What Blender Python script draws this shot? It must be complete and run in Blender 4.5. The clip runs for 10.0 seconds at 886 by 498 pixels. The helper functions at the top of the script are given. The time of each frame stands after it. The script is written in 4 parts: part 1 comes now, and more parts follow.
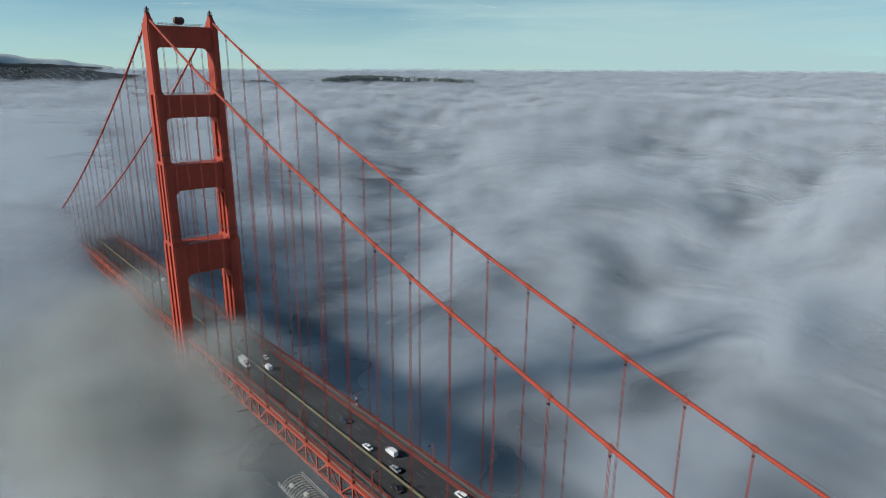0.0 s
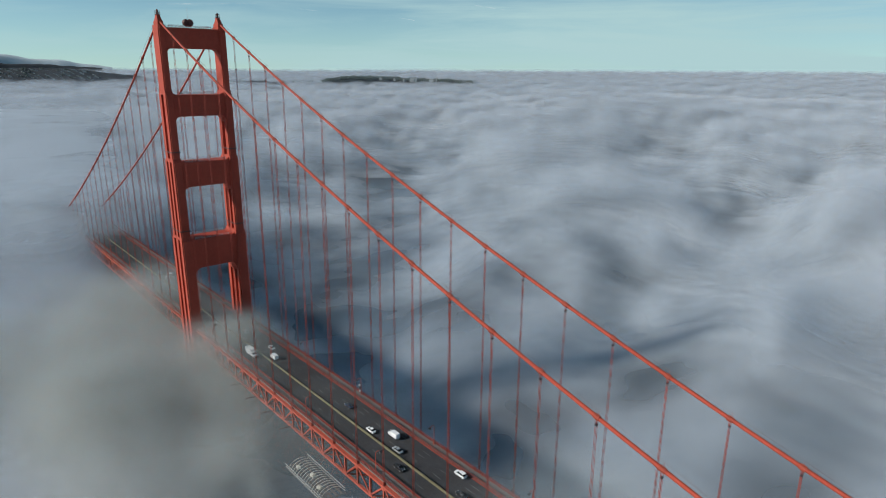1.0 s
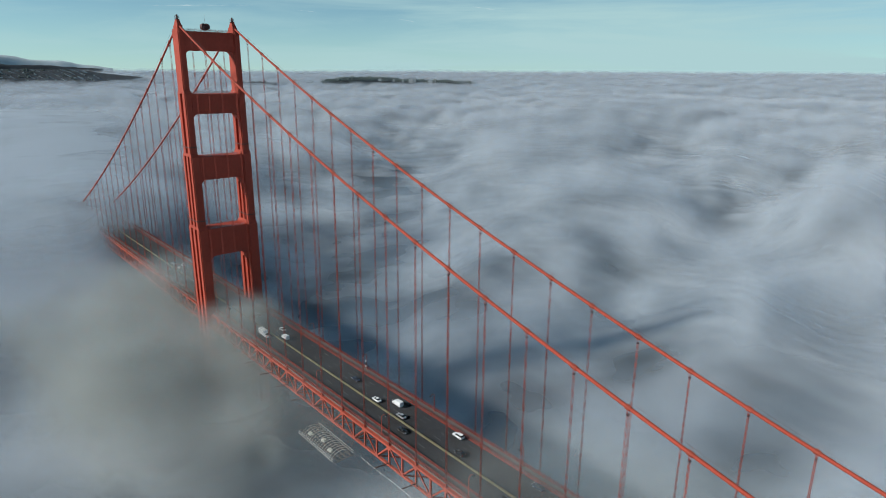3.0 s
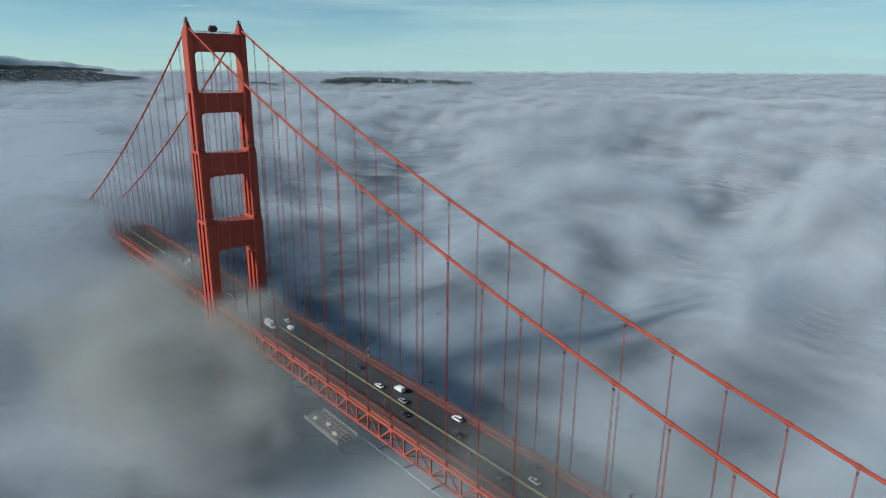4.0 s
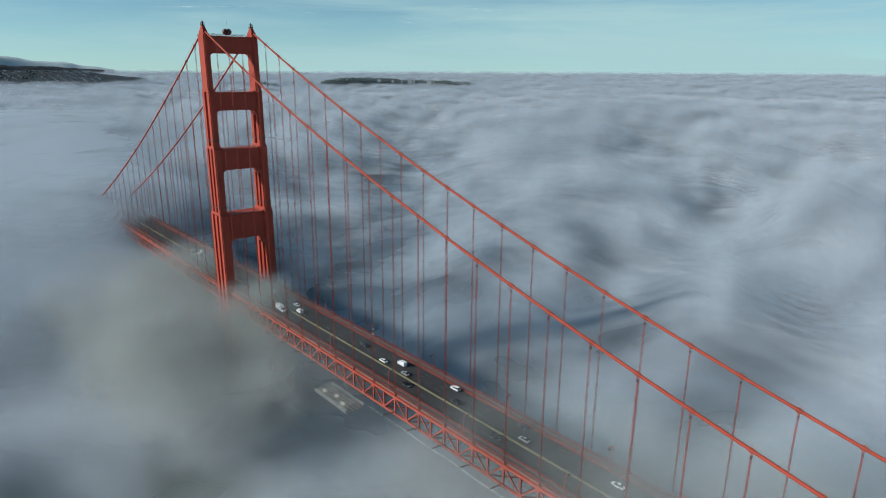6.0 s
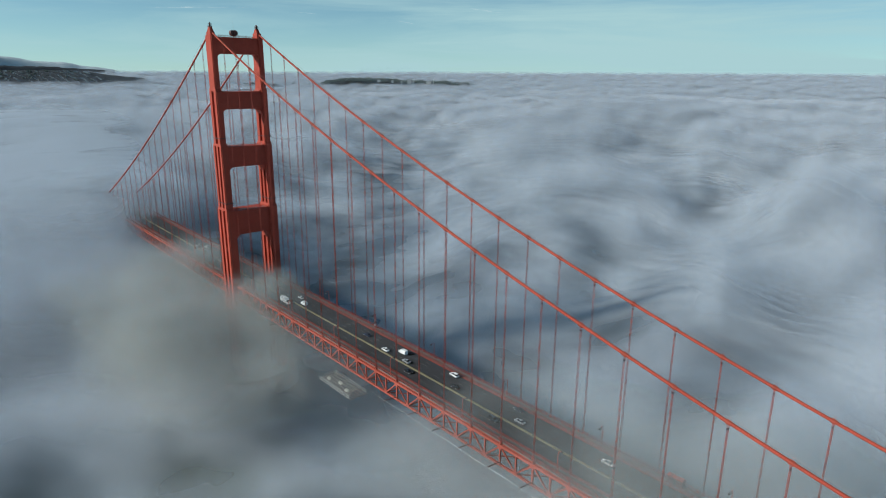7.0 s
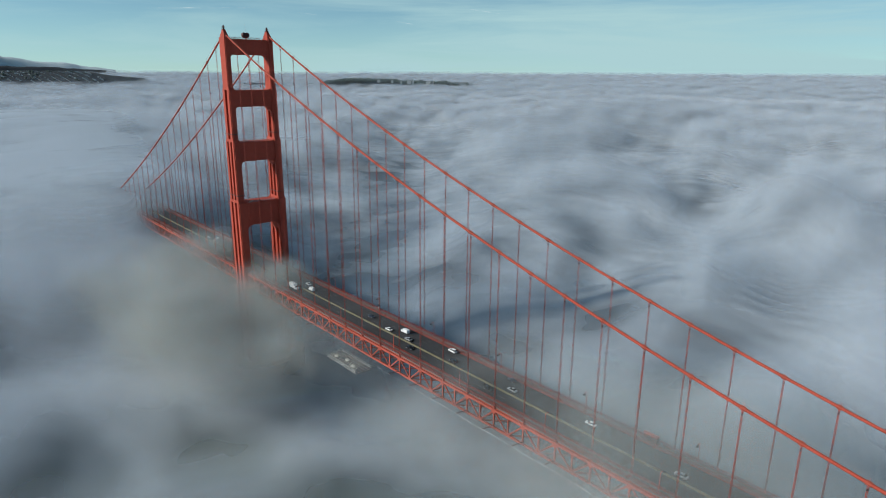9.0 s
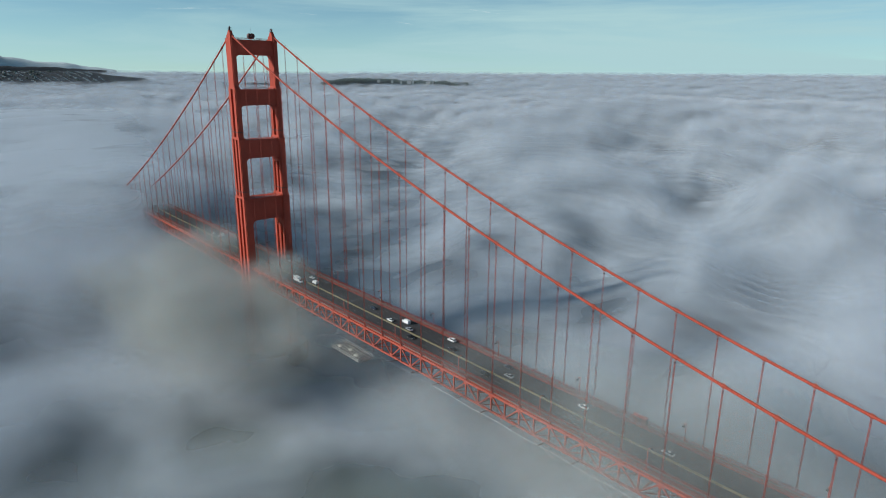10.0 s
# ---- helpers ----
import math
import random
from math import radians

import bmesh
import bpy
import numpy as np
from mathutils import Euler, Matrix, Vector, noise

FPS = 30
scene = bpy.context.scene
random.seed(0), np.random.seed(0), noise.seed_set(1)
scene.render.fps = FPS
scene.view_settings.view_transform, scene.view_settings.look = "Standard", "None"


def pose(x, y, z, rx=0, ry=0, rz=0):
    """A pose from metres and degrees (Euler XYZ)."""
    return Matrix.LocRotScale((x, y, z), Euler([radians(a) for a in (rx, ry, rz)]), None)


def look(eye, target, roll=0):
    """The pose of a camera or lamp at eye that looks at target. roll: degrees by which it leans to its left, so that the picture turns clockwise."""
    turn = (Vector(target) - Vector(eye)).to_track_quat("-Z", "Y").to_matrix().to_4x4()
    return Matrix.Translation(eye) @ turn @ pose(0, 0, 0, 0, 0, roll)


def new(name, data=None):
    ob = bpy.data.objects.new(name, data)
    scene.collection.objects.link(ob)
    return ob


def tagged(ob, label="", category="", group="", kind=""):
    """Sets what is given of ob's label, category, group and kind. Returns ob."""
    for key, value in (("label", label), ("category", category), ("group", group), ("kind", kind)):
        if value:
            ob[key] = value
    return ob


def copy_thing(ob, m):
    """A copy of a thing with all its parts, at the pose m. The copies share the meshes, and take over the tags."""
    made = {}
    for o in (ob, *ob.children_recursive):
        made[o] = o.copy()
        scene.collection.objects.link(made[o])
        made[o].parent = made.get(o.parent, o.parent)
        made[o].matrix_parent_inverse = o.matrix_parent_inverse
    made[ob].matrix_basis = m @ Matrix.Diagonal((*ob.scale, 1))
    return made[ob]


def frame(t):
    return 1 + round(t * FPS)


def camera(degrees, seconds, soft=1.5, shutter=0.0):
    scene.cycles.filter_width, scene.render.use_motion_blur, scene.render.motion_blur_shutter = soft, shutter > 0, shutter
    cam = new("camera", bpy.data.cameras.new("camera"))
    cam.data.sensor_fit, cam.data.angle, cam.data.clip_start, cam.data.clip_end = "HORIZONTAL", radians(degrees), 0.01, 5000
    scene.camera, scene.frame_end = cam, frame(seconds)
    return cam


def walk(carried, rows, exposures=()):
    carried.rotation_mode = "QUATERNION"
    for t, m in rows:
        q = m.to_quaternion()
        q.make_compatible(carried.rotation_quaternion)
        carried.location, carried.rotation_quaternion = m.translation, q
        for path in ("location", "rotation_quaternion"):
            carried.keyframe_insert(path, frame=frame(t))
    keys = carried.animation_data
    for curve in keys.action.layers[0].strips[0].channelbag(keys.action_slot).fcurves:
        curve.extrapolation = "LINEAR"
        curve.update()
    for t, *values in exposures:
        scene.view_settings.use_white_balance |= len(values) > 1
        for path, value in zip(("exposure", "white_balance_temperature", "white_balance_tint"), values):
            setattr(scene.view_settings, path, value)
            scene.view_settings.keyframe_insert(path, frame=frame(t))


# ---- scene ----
# ---- camera ----
cam = camera(70.53, 10.0, soft=1.0)
#      s, x, y, z, tilt, roll, yaw
ROWS = (
    (0.0, 301.937, -105.035, 202.780, 74.008, -0.451, 49.203),
    (0.5, 305.986, -108.639, 202.748, 74.032, -0.451, 49.175),
    (1.0, 310.100, -112.285, 202.719, 74.054, -0.451, 49.147),
    (1.5, 314.274, -115.971, 202.691, 74.076, -0.451, 49.120),
    (2.0, 318.504, -119.692, 202.665, 74.096, -0.451, 49.095),
    (2.5, 322.784, -123.447, 202.639, 74.116, -0.451, 49.070),
    (3.0, 327.111, -127.232, 202.612, 74.135, -0.451, 49.047),
    (3.5, 331.479, -131.043, 202.584, 74.152, -0.451, 49.024),
    (4.0, 335.885, -134.879, 202.552, 74.169, -0.451, 49.002),
    (4.5, 340.323, -138.734, 202.517, 74.184, -0.451, 48.982),
    (5.0, 344.789, -142.607, 202.478, 74.199, -0.451, 48.963),
    (5.5, 349.278, -146.494, 202.433, 74.212, -0.451, 48.944),
    (6.0, 353.786, -150.391, 202.381, 74.225, -0.451, 48.927),
    (6.5, 358.309, -154.297, 202.322, 74.237, -0.451, 48.911),
    (7.0, 362.841, -158.207, 202.255, 74.247, -0.451, 48.895),
    (7.5, 367.378, -162.119, 202.179, 74.257, -0.451, 48.881),
    (8.0, 371.915, -166.029, 202.092, 74.265, -0.451, 48.868),
    (8.5, 376.448, -169.935, 201.995, 74.273, -0.451, 48.856),
    (9.0, 380.973, -173.832, 201.885, 74.280, -0.451, 48.845),
    (9.5, 385.484, -177.718, 201.762, 74.286, -0.451, 48.835),
    (10.0, 389.978, -181.590, 201.626, 74.290, -0.451, 48.826),
)
#              s, stops, kelvin, tint
EXPOSURES = ((0.0, 0.25, 6250, 6.0), (2.5, 0.27, 6200, 4.0), (4.5, 0.24, 6000, 2.0), (7.5, 0.24, 6000, 2.0), (10.0, 0.27, 6100, 4.0))
walk(cam, [(t, pose(*p)) for t, *p in ROWS], EXPOSURES)

# ---- light ----
SUN_ELEV = radians(28.0)
SUN_TO = Vector((-0.50 * math.cos(SUN_ELEV), -0.866 * math.cos(SUN_ELEV), math.sin(SUN_ELEV)))
scene.cycles.transparent_max_bounces = 80
sun_data = bpy.data.lights.new("sun", "SUN")
sun_data.energy, sun_data.angle, sun_data.color = 4.3, radians(4.5), (1.0, 0.92, 0.83)
sun = new("sun", sun_data)
sun.matrix_world = look((0, 0, 800), Vector((0, 0, 800)) - SUN_TO)


def nodes_of(tree):
    tree.nodes.clear()
    n, l = tree.nodes, tree.links

    def add(kind, **values):
        node = n.new(kind)
        for key, value in values.items():
            node.inputs[key].default_value = value
        return node

    return n, l, add


world = bpy.data.worlds.new("sky")
scene.world = world
world.use_nodes = True
wn, wl, wadd = nodes_of(world.node_tree)
sky = wadd("ShaderNodeTexSky")
sky.sky_type, sky.sun_disc = "NISHITA", False
sky.sun_elevation, sky.sun_rotation = SUN_ELEV, math.atan2(SUN_TO.x, SUN_TO.y)
sky.altitude, sky.air_density, sky.dust_density, sky.ozone_density = 6000.0, 1.3, 0.0, 1.4
back = wadd("ShaderNodeBackground", Strength=0.071)
# thin cirrus: long streaks drawn out along the horizon
wcoord = wadd("ShaderNodeTexCoord")
wmap = wadd("ShaderNodeMapping")
wmap.inputs["Scale"].default_value = (1.6, 1.6, 16.0)
cirrus = wadd("ShaderNodeTexNoise", Scale=1.9, Detail=7.0, Roughness=0.58, Distortion=0.5)
cramp = wadd("ShaderNodeMapRange")
cramp.inputs["From Min"].default_value, cramp.inputs["From Max"].default_value = 0.42, 0.74
cramp.inputs["To Max"].default_value = 0.45
cmix = wadd("ShaderNodeMix")
cmix.data_type = "RGBA"
cmix.inputs["B"].default_value = (5.3, 7.3, 7.4, 1)
wout = wadd("ShaderNodeOutputWorld")
wl.new(wcoord.outputs["Generated"], wmap.inputs["Vector"])
wl.new(wmap.outputs["Vector"], cirrus.inputs["Vector"])
wl.new(cirrus.outputs["Fac"], cramp.inputs["Value"])
height = wadd("ShaderNodeSeparateXYZ")
low = wadd("ShaderNodeMapRange")
low.interpolation_type = "SMOOTHSTEP"
low.inputs["From Min"].default_value, low.inputs["From Max"].default_value = 0.16, -0.02
low.inputs["To Max"].default_value = 0.6
veil_sum = wadd("ShaderNodeMath")
veil_sum.operation, veil_sum.use_clamp = "ADD", True
wl.new(wcoord.outputs["Generated"], height.inputs["Vector"])
wl.new(height.outputs["Z"], low.inputs["Value"])
wl.new(low.outputs["Result"], veil_sum.inputs[0])
wl.new(cramp.outputs["Result"], veil_sum.inputs[1])
# a broad pale veil of cirrus in the west
wide = wadd("ShaderNodeMapping")
wide.inputs["Scale"].default_value = (1.0, 1.0, 4.5)
span_to = wadd("ShaderNodeVectorMath")
span_to.operation = "DISTANCE"
span_to.inputs[1].default_value = (-0.52, 0.85, 0.24)
veil = wadd("ShaderNodeMapRange")
veil.interpolation_type = "SMOOTHSTEP"
veil.inputs["From Min"].default_value, veil.inputs["From Max"].default_value = 0.52, 0.08
veil.inputs["To Max"].default_value = 0.42
fray = wadd("ShaderNodeMath")
fray.operation = "MULTIPLY_ADD"
fray.inputs[1].default_value, fray.inputs[2].default_value = -0.5, 0.25
frayed = wadd("ShaderNodeMath")
frayed.operation = "ADD"
both = wadd("ShaderNodeMath")
both.operation, both.use_clamp = "ADD", True
wl.new(wcoord.outputs["Generated"], wide.inputs["Vector"])
wl.new(wide.outputs["Vector"], span_to.inputs[0])
wl.new(cirrus.outputs["Fac"], fray.inputs[0])
wl.new(span_to.outputs["Value"], frayed.inputs[0])
wl.new(fray.outputs["Value"], frayed.inputs[1])
wl.new(frayed.outputs["Value"], veil.inputs["Value"])
wl.new(veil_sum.outputs["Value"], both.inputs[0])
wl.new(veil.outputs["Result"], both.inputs[1])
wl.new(both.outputs["Value"], cmix.inputs["Factor"])
clear_air = wadd("ShaderNodeMix")
clear_air.data_type, clear_air.blend_type = "RGBA", "MULTIPLY"
clear_air.inputs["Factor"].default_value, clear_air.inputs["B"].default_value = 1.0, (0.80, 1.0, 0.95, 1)
wl.new(sky.outputs["Color"], clear_air.inputs["A"])
wl.new(clear_air.outputs["Result"], cmix.inputs["A"])
wl.new(cmix.outputs["Result"], back.inputs["Color"])
wl.new(back.outputs["Background"], wout.inputs["Surface"])


# ---- materials ----
def surface(name, colour, rough=0.6, metal=0.0, sheen=0.5, vary=0.15, fine=0.6, coarse=0.05, bump=0.0, dirt=None, spread=0.0):
    """A painted, stony or metal surface with fine grain and broad stains, in metres."""
    m = bpy.data.materials.new(name)
    m.use_nodes = True
    n, l, add = nodes_of(m.node_tree)
    out, bsdf = add("ShaderNodeOutputMaterial"), add("ShaderNodeBsdfPrincipled", Roughness=rough, Metallic=metal)
    bsdf.inputs["Specular IOR Level"].default_value = sheen
    geo = add("ShaderNodeNewGeometry")
    small = add("ShaderNodeTexNoise", Scale=fine, Detail=5.0, Roughness=0.6)
    large = add("ShaderNodeTexNoise", Scale=coarse, Detail=4.0, Roughness=0.6)
    for t in (small, large):
        l.new(geo.outputs["Position"], t.inputs["Vector"])
    tone = add("ShaderNodeMath")
    tone.operation = "ADD"
    l.new(small.outputs["Fac"], tone.inputs[0])
    l.new(large.outputs["Fac"], tone.inputs[1])
    span = add("ShaderNodeMapRange")
    span.inputs["From Min"].default_value, span.inputs["From Max"].default_value = 0.6, 1.4
    span.inputs["To Min"].default_value, span.inputs["To Max"].default_value = 1.0 - vary, 1.0 + vary
    l.new(tone.outputs["Value"], span.inputs["Value"])
    hsv = add("ShaderNodeHueSaturation", Color=(*colour, 1))
    if spread:
        info = add("ShaderNodeObjectInfo")
        own = add("ShaderNodeMapRange")
        own.inputs["To Min"].default_value, own.inputs["To Max"].default_value = 1 - spread, 1 + spread
        times = add("ShaderNodeMath")
        times.operation = "MULTIPLY"
        l.new(info.outputs["Random"], own.inputs["Value"])
        l.new(own.outputs["Result"], times.inputs[0])
        l.new(span.outputs["Result"], times.inputs[1])
        l.new(times.outputs["Value"], hsv.inputs["Value"])
    else:
        l.new(span.outputs["Result"], hsv.inputs["Value"])
    last = hsv.outputs["Color"]
    if dirt:
        mask = add("ShaderNodeMapRange")
        mask.inputs["From Min"].default_value, mask.inputs["From Max"].default_value = 0.52, 0.72
        mask.inputs["To Max"].default_value = 0.7
        streak = add("ShaderNodeMapping")
        streak.inputs["Scale"].default_value = (1.0, 1.0, 0.08)
        spots = add("ShaderNodeTexNoise", Scale=fine * 1.7, Detail=4.0, Roughness=0.65)
        mix = add("ShaderNodeMix")
        mix.data_type = "RGBA"
        mix.inputs["B"].default_value = (*dirt, 1)
        l.new(geo.outputs["Position"], streak.inputs["Vector"])
        l.new(streak.outputs["Vector"], spots.inputs["Vector"])
        l.new(spots.outputs["Fac"], mask.inputs["Value"])
        l.new(mask.outputs["Result"], mix.inputs["Factor"])
        l.new(last, mix.inputs["A"])
        last = mix.outputs["Result"]
    l.new(last, bsdf.inputs["Base Color"])
    if bump:
        b = add("ShaderNodeBump", Strength=0.6, Distance=bump)
        l.new(small.outputs["Fac"], b.inputs["Height"])
        l.new(b.outputs["Normal"], bsdf.inputs["Normal"])
    l.new(bsdf.outputs["BSDF"], out.inputs["Surface"])
    return m


ORANGE = surface("orange_paint", (0.335, 0.057, 0.036), 0.7, sheen=0.15, vary=0.16, fine=0.7, coarse=0.06, bump=0.02, dirt=(0.26, 0.055, 0.035))
STEEL_ORANGE = surface("orange_steel", (0.33, 0.070, 0.046), 0.7, sheen=0.15, vary=0.2, fine=1.2, coarse=0.08, dirt=(0.17, 0.045, 0.03), spread=0.08)
ROPE = surface("orange_rope", (0.30, 0.055, 0.038), 0.75, sheen=0.15, vary=0.2, fine=2.0, coarse=0.05, spread=0.12)
RUST = surface("dark_red_metal", (0.09, 0.03, 0.025), 0.6, vary=0.25, fine=2.0)
# kerb and railing red, darkened in the colour for the shade on the deck
SHADED_RED = surface("shaded_red_paint", (0.20, 0.042, 0.032), 0.75, sheen=0.15, vary=0.25, fine=1.2, coarse=0.08, spread=0.1)
DARK = surface("dark_metal", (0.03, 0.03, 0.035), 0.5, 0.3, vary=0.25, fine=2.0)
GREY = surface("galvanised_steel", (0.45, 0.45, 0.44), 0.5, 0.3, vary=0.2, fine=2.0)
PALE = surface("pale_mesh", (0.62, 0.60, 0.52), 0.7, vary=0.2, fine=1.5)
ASPHALT = surface("asphalt", (0.042, 0.042, 0.046), 0.9, sheen=0.2, vary=0.3, fine=1.2, coarse=0.09, bump=0.01, dirt=(0.065, 0.062, 0.06))
WALKWAY = surface("walkway_concrete", (0.12, 0.105, 0.10), 0.85, vary=0.25, fine=1.0, coarse=0.08)
MARK = surface("worn_road_paint", (0.13, 0.13, 0.125), 0.7, vary=0.3, fine=2.0)
BARRIER = surface("yellowish_barrier", (0.13, 0.115, 0.065), 0.7, vary=0.22, fine=1.5, spread=0.1)
TREES = surface("far_trees", (0.045, 0.062, 0.055), 0.9, vary=0.35, fine=0.05, coarse=0.006)
SCRUB = surface("far_slope", (0.040, 0.044, 0.050), 0.95, sheen=0.05, vary=0.35, fine=0.03, coarse=0.004)
# the range's pale blue-grey has the haze of distance mixed into its colour
HAZED_RANGE = surface("hazed_far_range", (0.40, 0.46, 0.50), 0.95, vary=0.18, fine=0.012, coarse=0.003)
HOUSES = surface("far_houses", (0.46, 0.46, 0.45), 0.8, vary=0.3, fine=0.02, coarse=0.006)
GLASS = surface("dark_glass", (0.015, 0.018, 0.022), 0.12, vary=0.1)
TYRE = surface("tyre_rubber", (0.02, 0.02, 0.02), 0.85)
RIM = surface("wheel_metal", (0.5, 0.5, 0.5), 0.35, 0.8)
LAMP_LENS = surface("lamp_lens", (0.8, 0.8, 0.78), 0.2)
TAIL = surface("red_lens", (0.4, 0.02, 0.02), 0.25)
CAR_PAINT = {
    "white": surface("white_car_paint", (0.78, 0.78, 0.78), 0.25, vary=0.04),
    "silver": surface("silver_car_paint", (0.42, 0.43, 0.45), 0.3, 0.5, vary=0.05),
    "black": surface("black_car_paint", (0.02, 0.02, 0.023), 0.2, vary=0.1),
    "blue": surface("dark_blue_car_paint", (0.03, 0.04, 0.07), 0.22, vary=0.1),
    "red": surface("red_car_paint", (0.45, 0.08, 0.05), 0.28, vary=0.06),
}


# colour that a deep bank and a thin veil of mist send back; the veil's weaker light is darkened into its colour
DEEP, THIN_DIMMED = (0.735, 0.79, 0.86), (0.64, 0.665, 0.65)


def fog_material(name, edge, most, shape, blur=0.4, least=0.0, crust=1.0, colour=DEEP):
    """A level slice through the fog: white scattering on both sides, present where the fog's soft inner noise,
    raised or lowered by the thickness of the bank, is above the slice's own edge."""
    m = bpy.data.materials.new(name)
    m.use_nodes = True
    n, l, add = nodes_of(m.node_tree)
    out = add("ShaderNodeOutputMaterial")
    geo = add("ShaderNodeNewGeometry")
    thick = add("ShaderNodeAttribute")
    thick.attribute_name = "thickness"
    puffs = add("ShaderNodeTexNoise", Scale=shape, Detail=2.6, Roughness=0.5, Distortion=0.2)
    l.new(geo.outputs["Position"], puffs.inputs["Vector"])
    shift = add("ShaderNodeMath")
    shift.operation = "MULTIPLY_ADD"
    shift.inputs[1].default_value, shift.inputs[2].default_value = 0.34, -0.34
    l.new(thick.outputs["Fac"], shift.inputs[0])
    level = add("ShaderNodeMath")
    level.operation = "ADD"
    l.new(puffs.outputs["Fac"], level.inputs[0])
    l.new(shift.outputs["Value"], level.inputs[1])
    soft = add("ShaderNodeMapRange")
    soft.interpolation_type = "SMOOTHSTEP"
    soft.inputs["From Min"].default_value, soft.inputs["From Max"].default_value = edge, edge + blur
    soft.inputs["To Min"].default_value, soft.inputs["To Max"].default_value = least, most
    l.new(level.outputs["Value"], soft.inputs["Value"])
    white = add("ShaderNodeBsdfDiffuse", Color=(*colour, 1), Roughness=0.5)
    deep = add("ShaderNodeBsdfTranslucent", Color=(*colour, 1))
    # light scatters about inside the mist, so slopes tell less than on a solid
    flat = add("ShaderNodeVectorMath")
    flat.operation = "MULTIPLY_ADD"
    flat.inputs[1].default_value, flat.inputs[2].default_value = (0.25, 0.25, 0.25), (0.0, 0.0, 0.75)
    unit = add("ShaderNodeVectorMath")
    unit.operation = "NORMALIZE"
    l.new(geo.outputs["Normal"], flat.inputs[0])
    l.new(flat.outputs["Vector"], unit.inputs[0])
    l.new(unit.outputs["Vector"], white.inputs["Normal"])
    body = add("ShaderNodeMixShader", Fac=0.3)
    # droplets throw much of the light forward, past the sun's side
    ahead = add("ShaderNodeBsdfGlossy", Color=(*[min(1.0, 1.07 * c) for c in colour], 1), Roughness=0.6)
    l.new(unit.outputs["Vector"], ahead.inputs["Normal"])
    lobes = add("ShaderNodeMixShader", Fac=0.5)
    l.new(white.outputs["BSDF"], lobes.inputs[1])
    l.new(ahead.outputs["BSDF"], lobes.inputs[2])
    clear = add("ShaderNodeBsdfTransparent")
    mix = add("ShaderNodeMixShader")
    l.new(lobes.outputs["Shader"], body.inputs[1])
    l.new(deep.outputs["BSDF"], body.inputs[2])
    # where the bank is very full even its upper slices are dense
    dense = add("ShaderNodeMapRange")
    dense.inputs["From Min"].default_value, dense.inputs["From Max"].default_value = 1.9, 2.6
    dense.inputs["To Min"].default_value, dense.inputs["To Max"].default_value = 1.0, crust
    l.new(thick.outputs["Fac"], dense.inputs["Value"])
    cover = add("ShaderNodeMath")
    cover.operation, cover.use_clamp = "MULTIPLY", True
    l.new(soft.outputs["Result"], cover.inputs[0])
    l.new(dense.outputs["Result"], cover.inputs[1])
    l.new(cover.outputs["Value"], mix.inputs["Fac"])
    l.new(clear.outputs["BSDF"], mix.inputs[1])
    l.new(body.outputs["Shader"], mix.inputs[2])
    l.new(mix.outputs["Shader"], out.inputs["Surface"])
    return m


def water_material():
    m = bpy.data.materials.new("sea_water")
    m.use_nodes = True
    n, l, add = nodes_of(m.node_tree)
    out, bsdf = add("ShaderNodeOutputMaterial"), add("ShaderNodeBsdfPrincipled", Roughness=0.55)
    geo = add("ShaderNodeNewGeometry")
    bsdf.inputs["Specular IOR Level"].default_value = 0.12
    wave = add("ShaderNodeTexNoise", Scale=0.08, Detail=6.0)
    broad = add("ShaderNodeTexNoise", Scale=0.004, Detail=3.0)
    ramp = add("ShaderNodeMix")
    ramp.data_type = "RGBA"
    # ocean side: deep blue put in for skylit shade in the fog's hollows; bay side: grey-green
    ramp.inputs["A"].default_value, ramp.inputs["B"].default_value = (0.020, 0.058, 0.115, 1), (0.085, 0.108, 0.080, 1)
    split, shore = add("ShaderNodeSeparateXYZ"), add("ShaderNodeMapRange")
    shore.inputs["From Min"].default_value, shore.inputs["From Max"].default_value = 70.0, -60.0
    shore.inputs["To Min"].default_value, shore.inputs["To Max"].default_value = -0.3, 0.33
    side_mix = add("ShaderNodeMath")
    side_mix.operation, side_mix.use_clamp = "ADD", True
    b = add("ShaderNodeBump", Strength=0.5, Distance=0.6)
    l.new(geo.outputs["Position"], wave.inputs["Vector"])
    l.new(geo.outputs["Position"], broad.inputs["Vector"])
    l.new(geo.outputs["Position"], split.inputs["Vector"])
    l.new(split.outputs["Y"], shore.inputs["Value"])
    l.new(shore.outputs["Result"], side_mix.inputs[0])
    l.new(broad.outputs["Fac"], side_mix.inputs[1])
    l.new(side_mix.outputs["Value"], ramp.inputs["Factor"])
    l.new(ramp.outputs["Result"], bsdf.inputs["Base Color"])
    l.new(wave.outputs["Fac"], b.inputs["Height"])
    l.new(b.outputs["Normal"], bsdf.inputs["Normal"])
    l.new(bsdf.outputs["BSDF"], out.inputs["Surface"])
    return m


WATER = water_material()


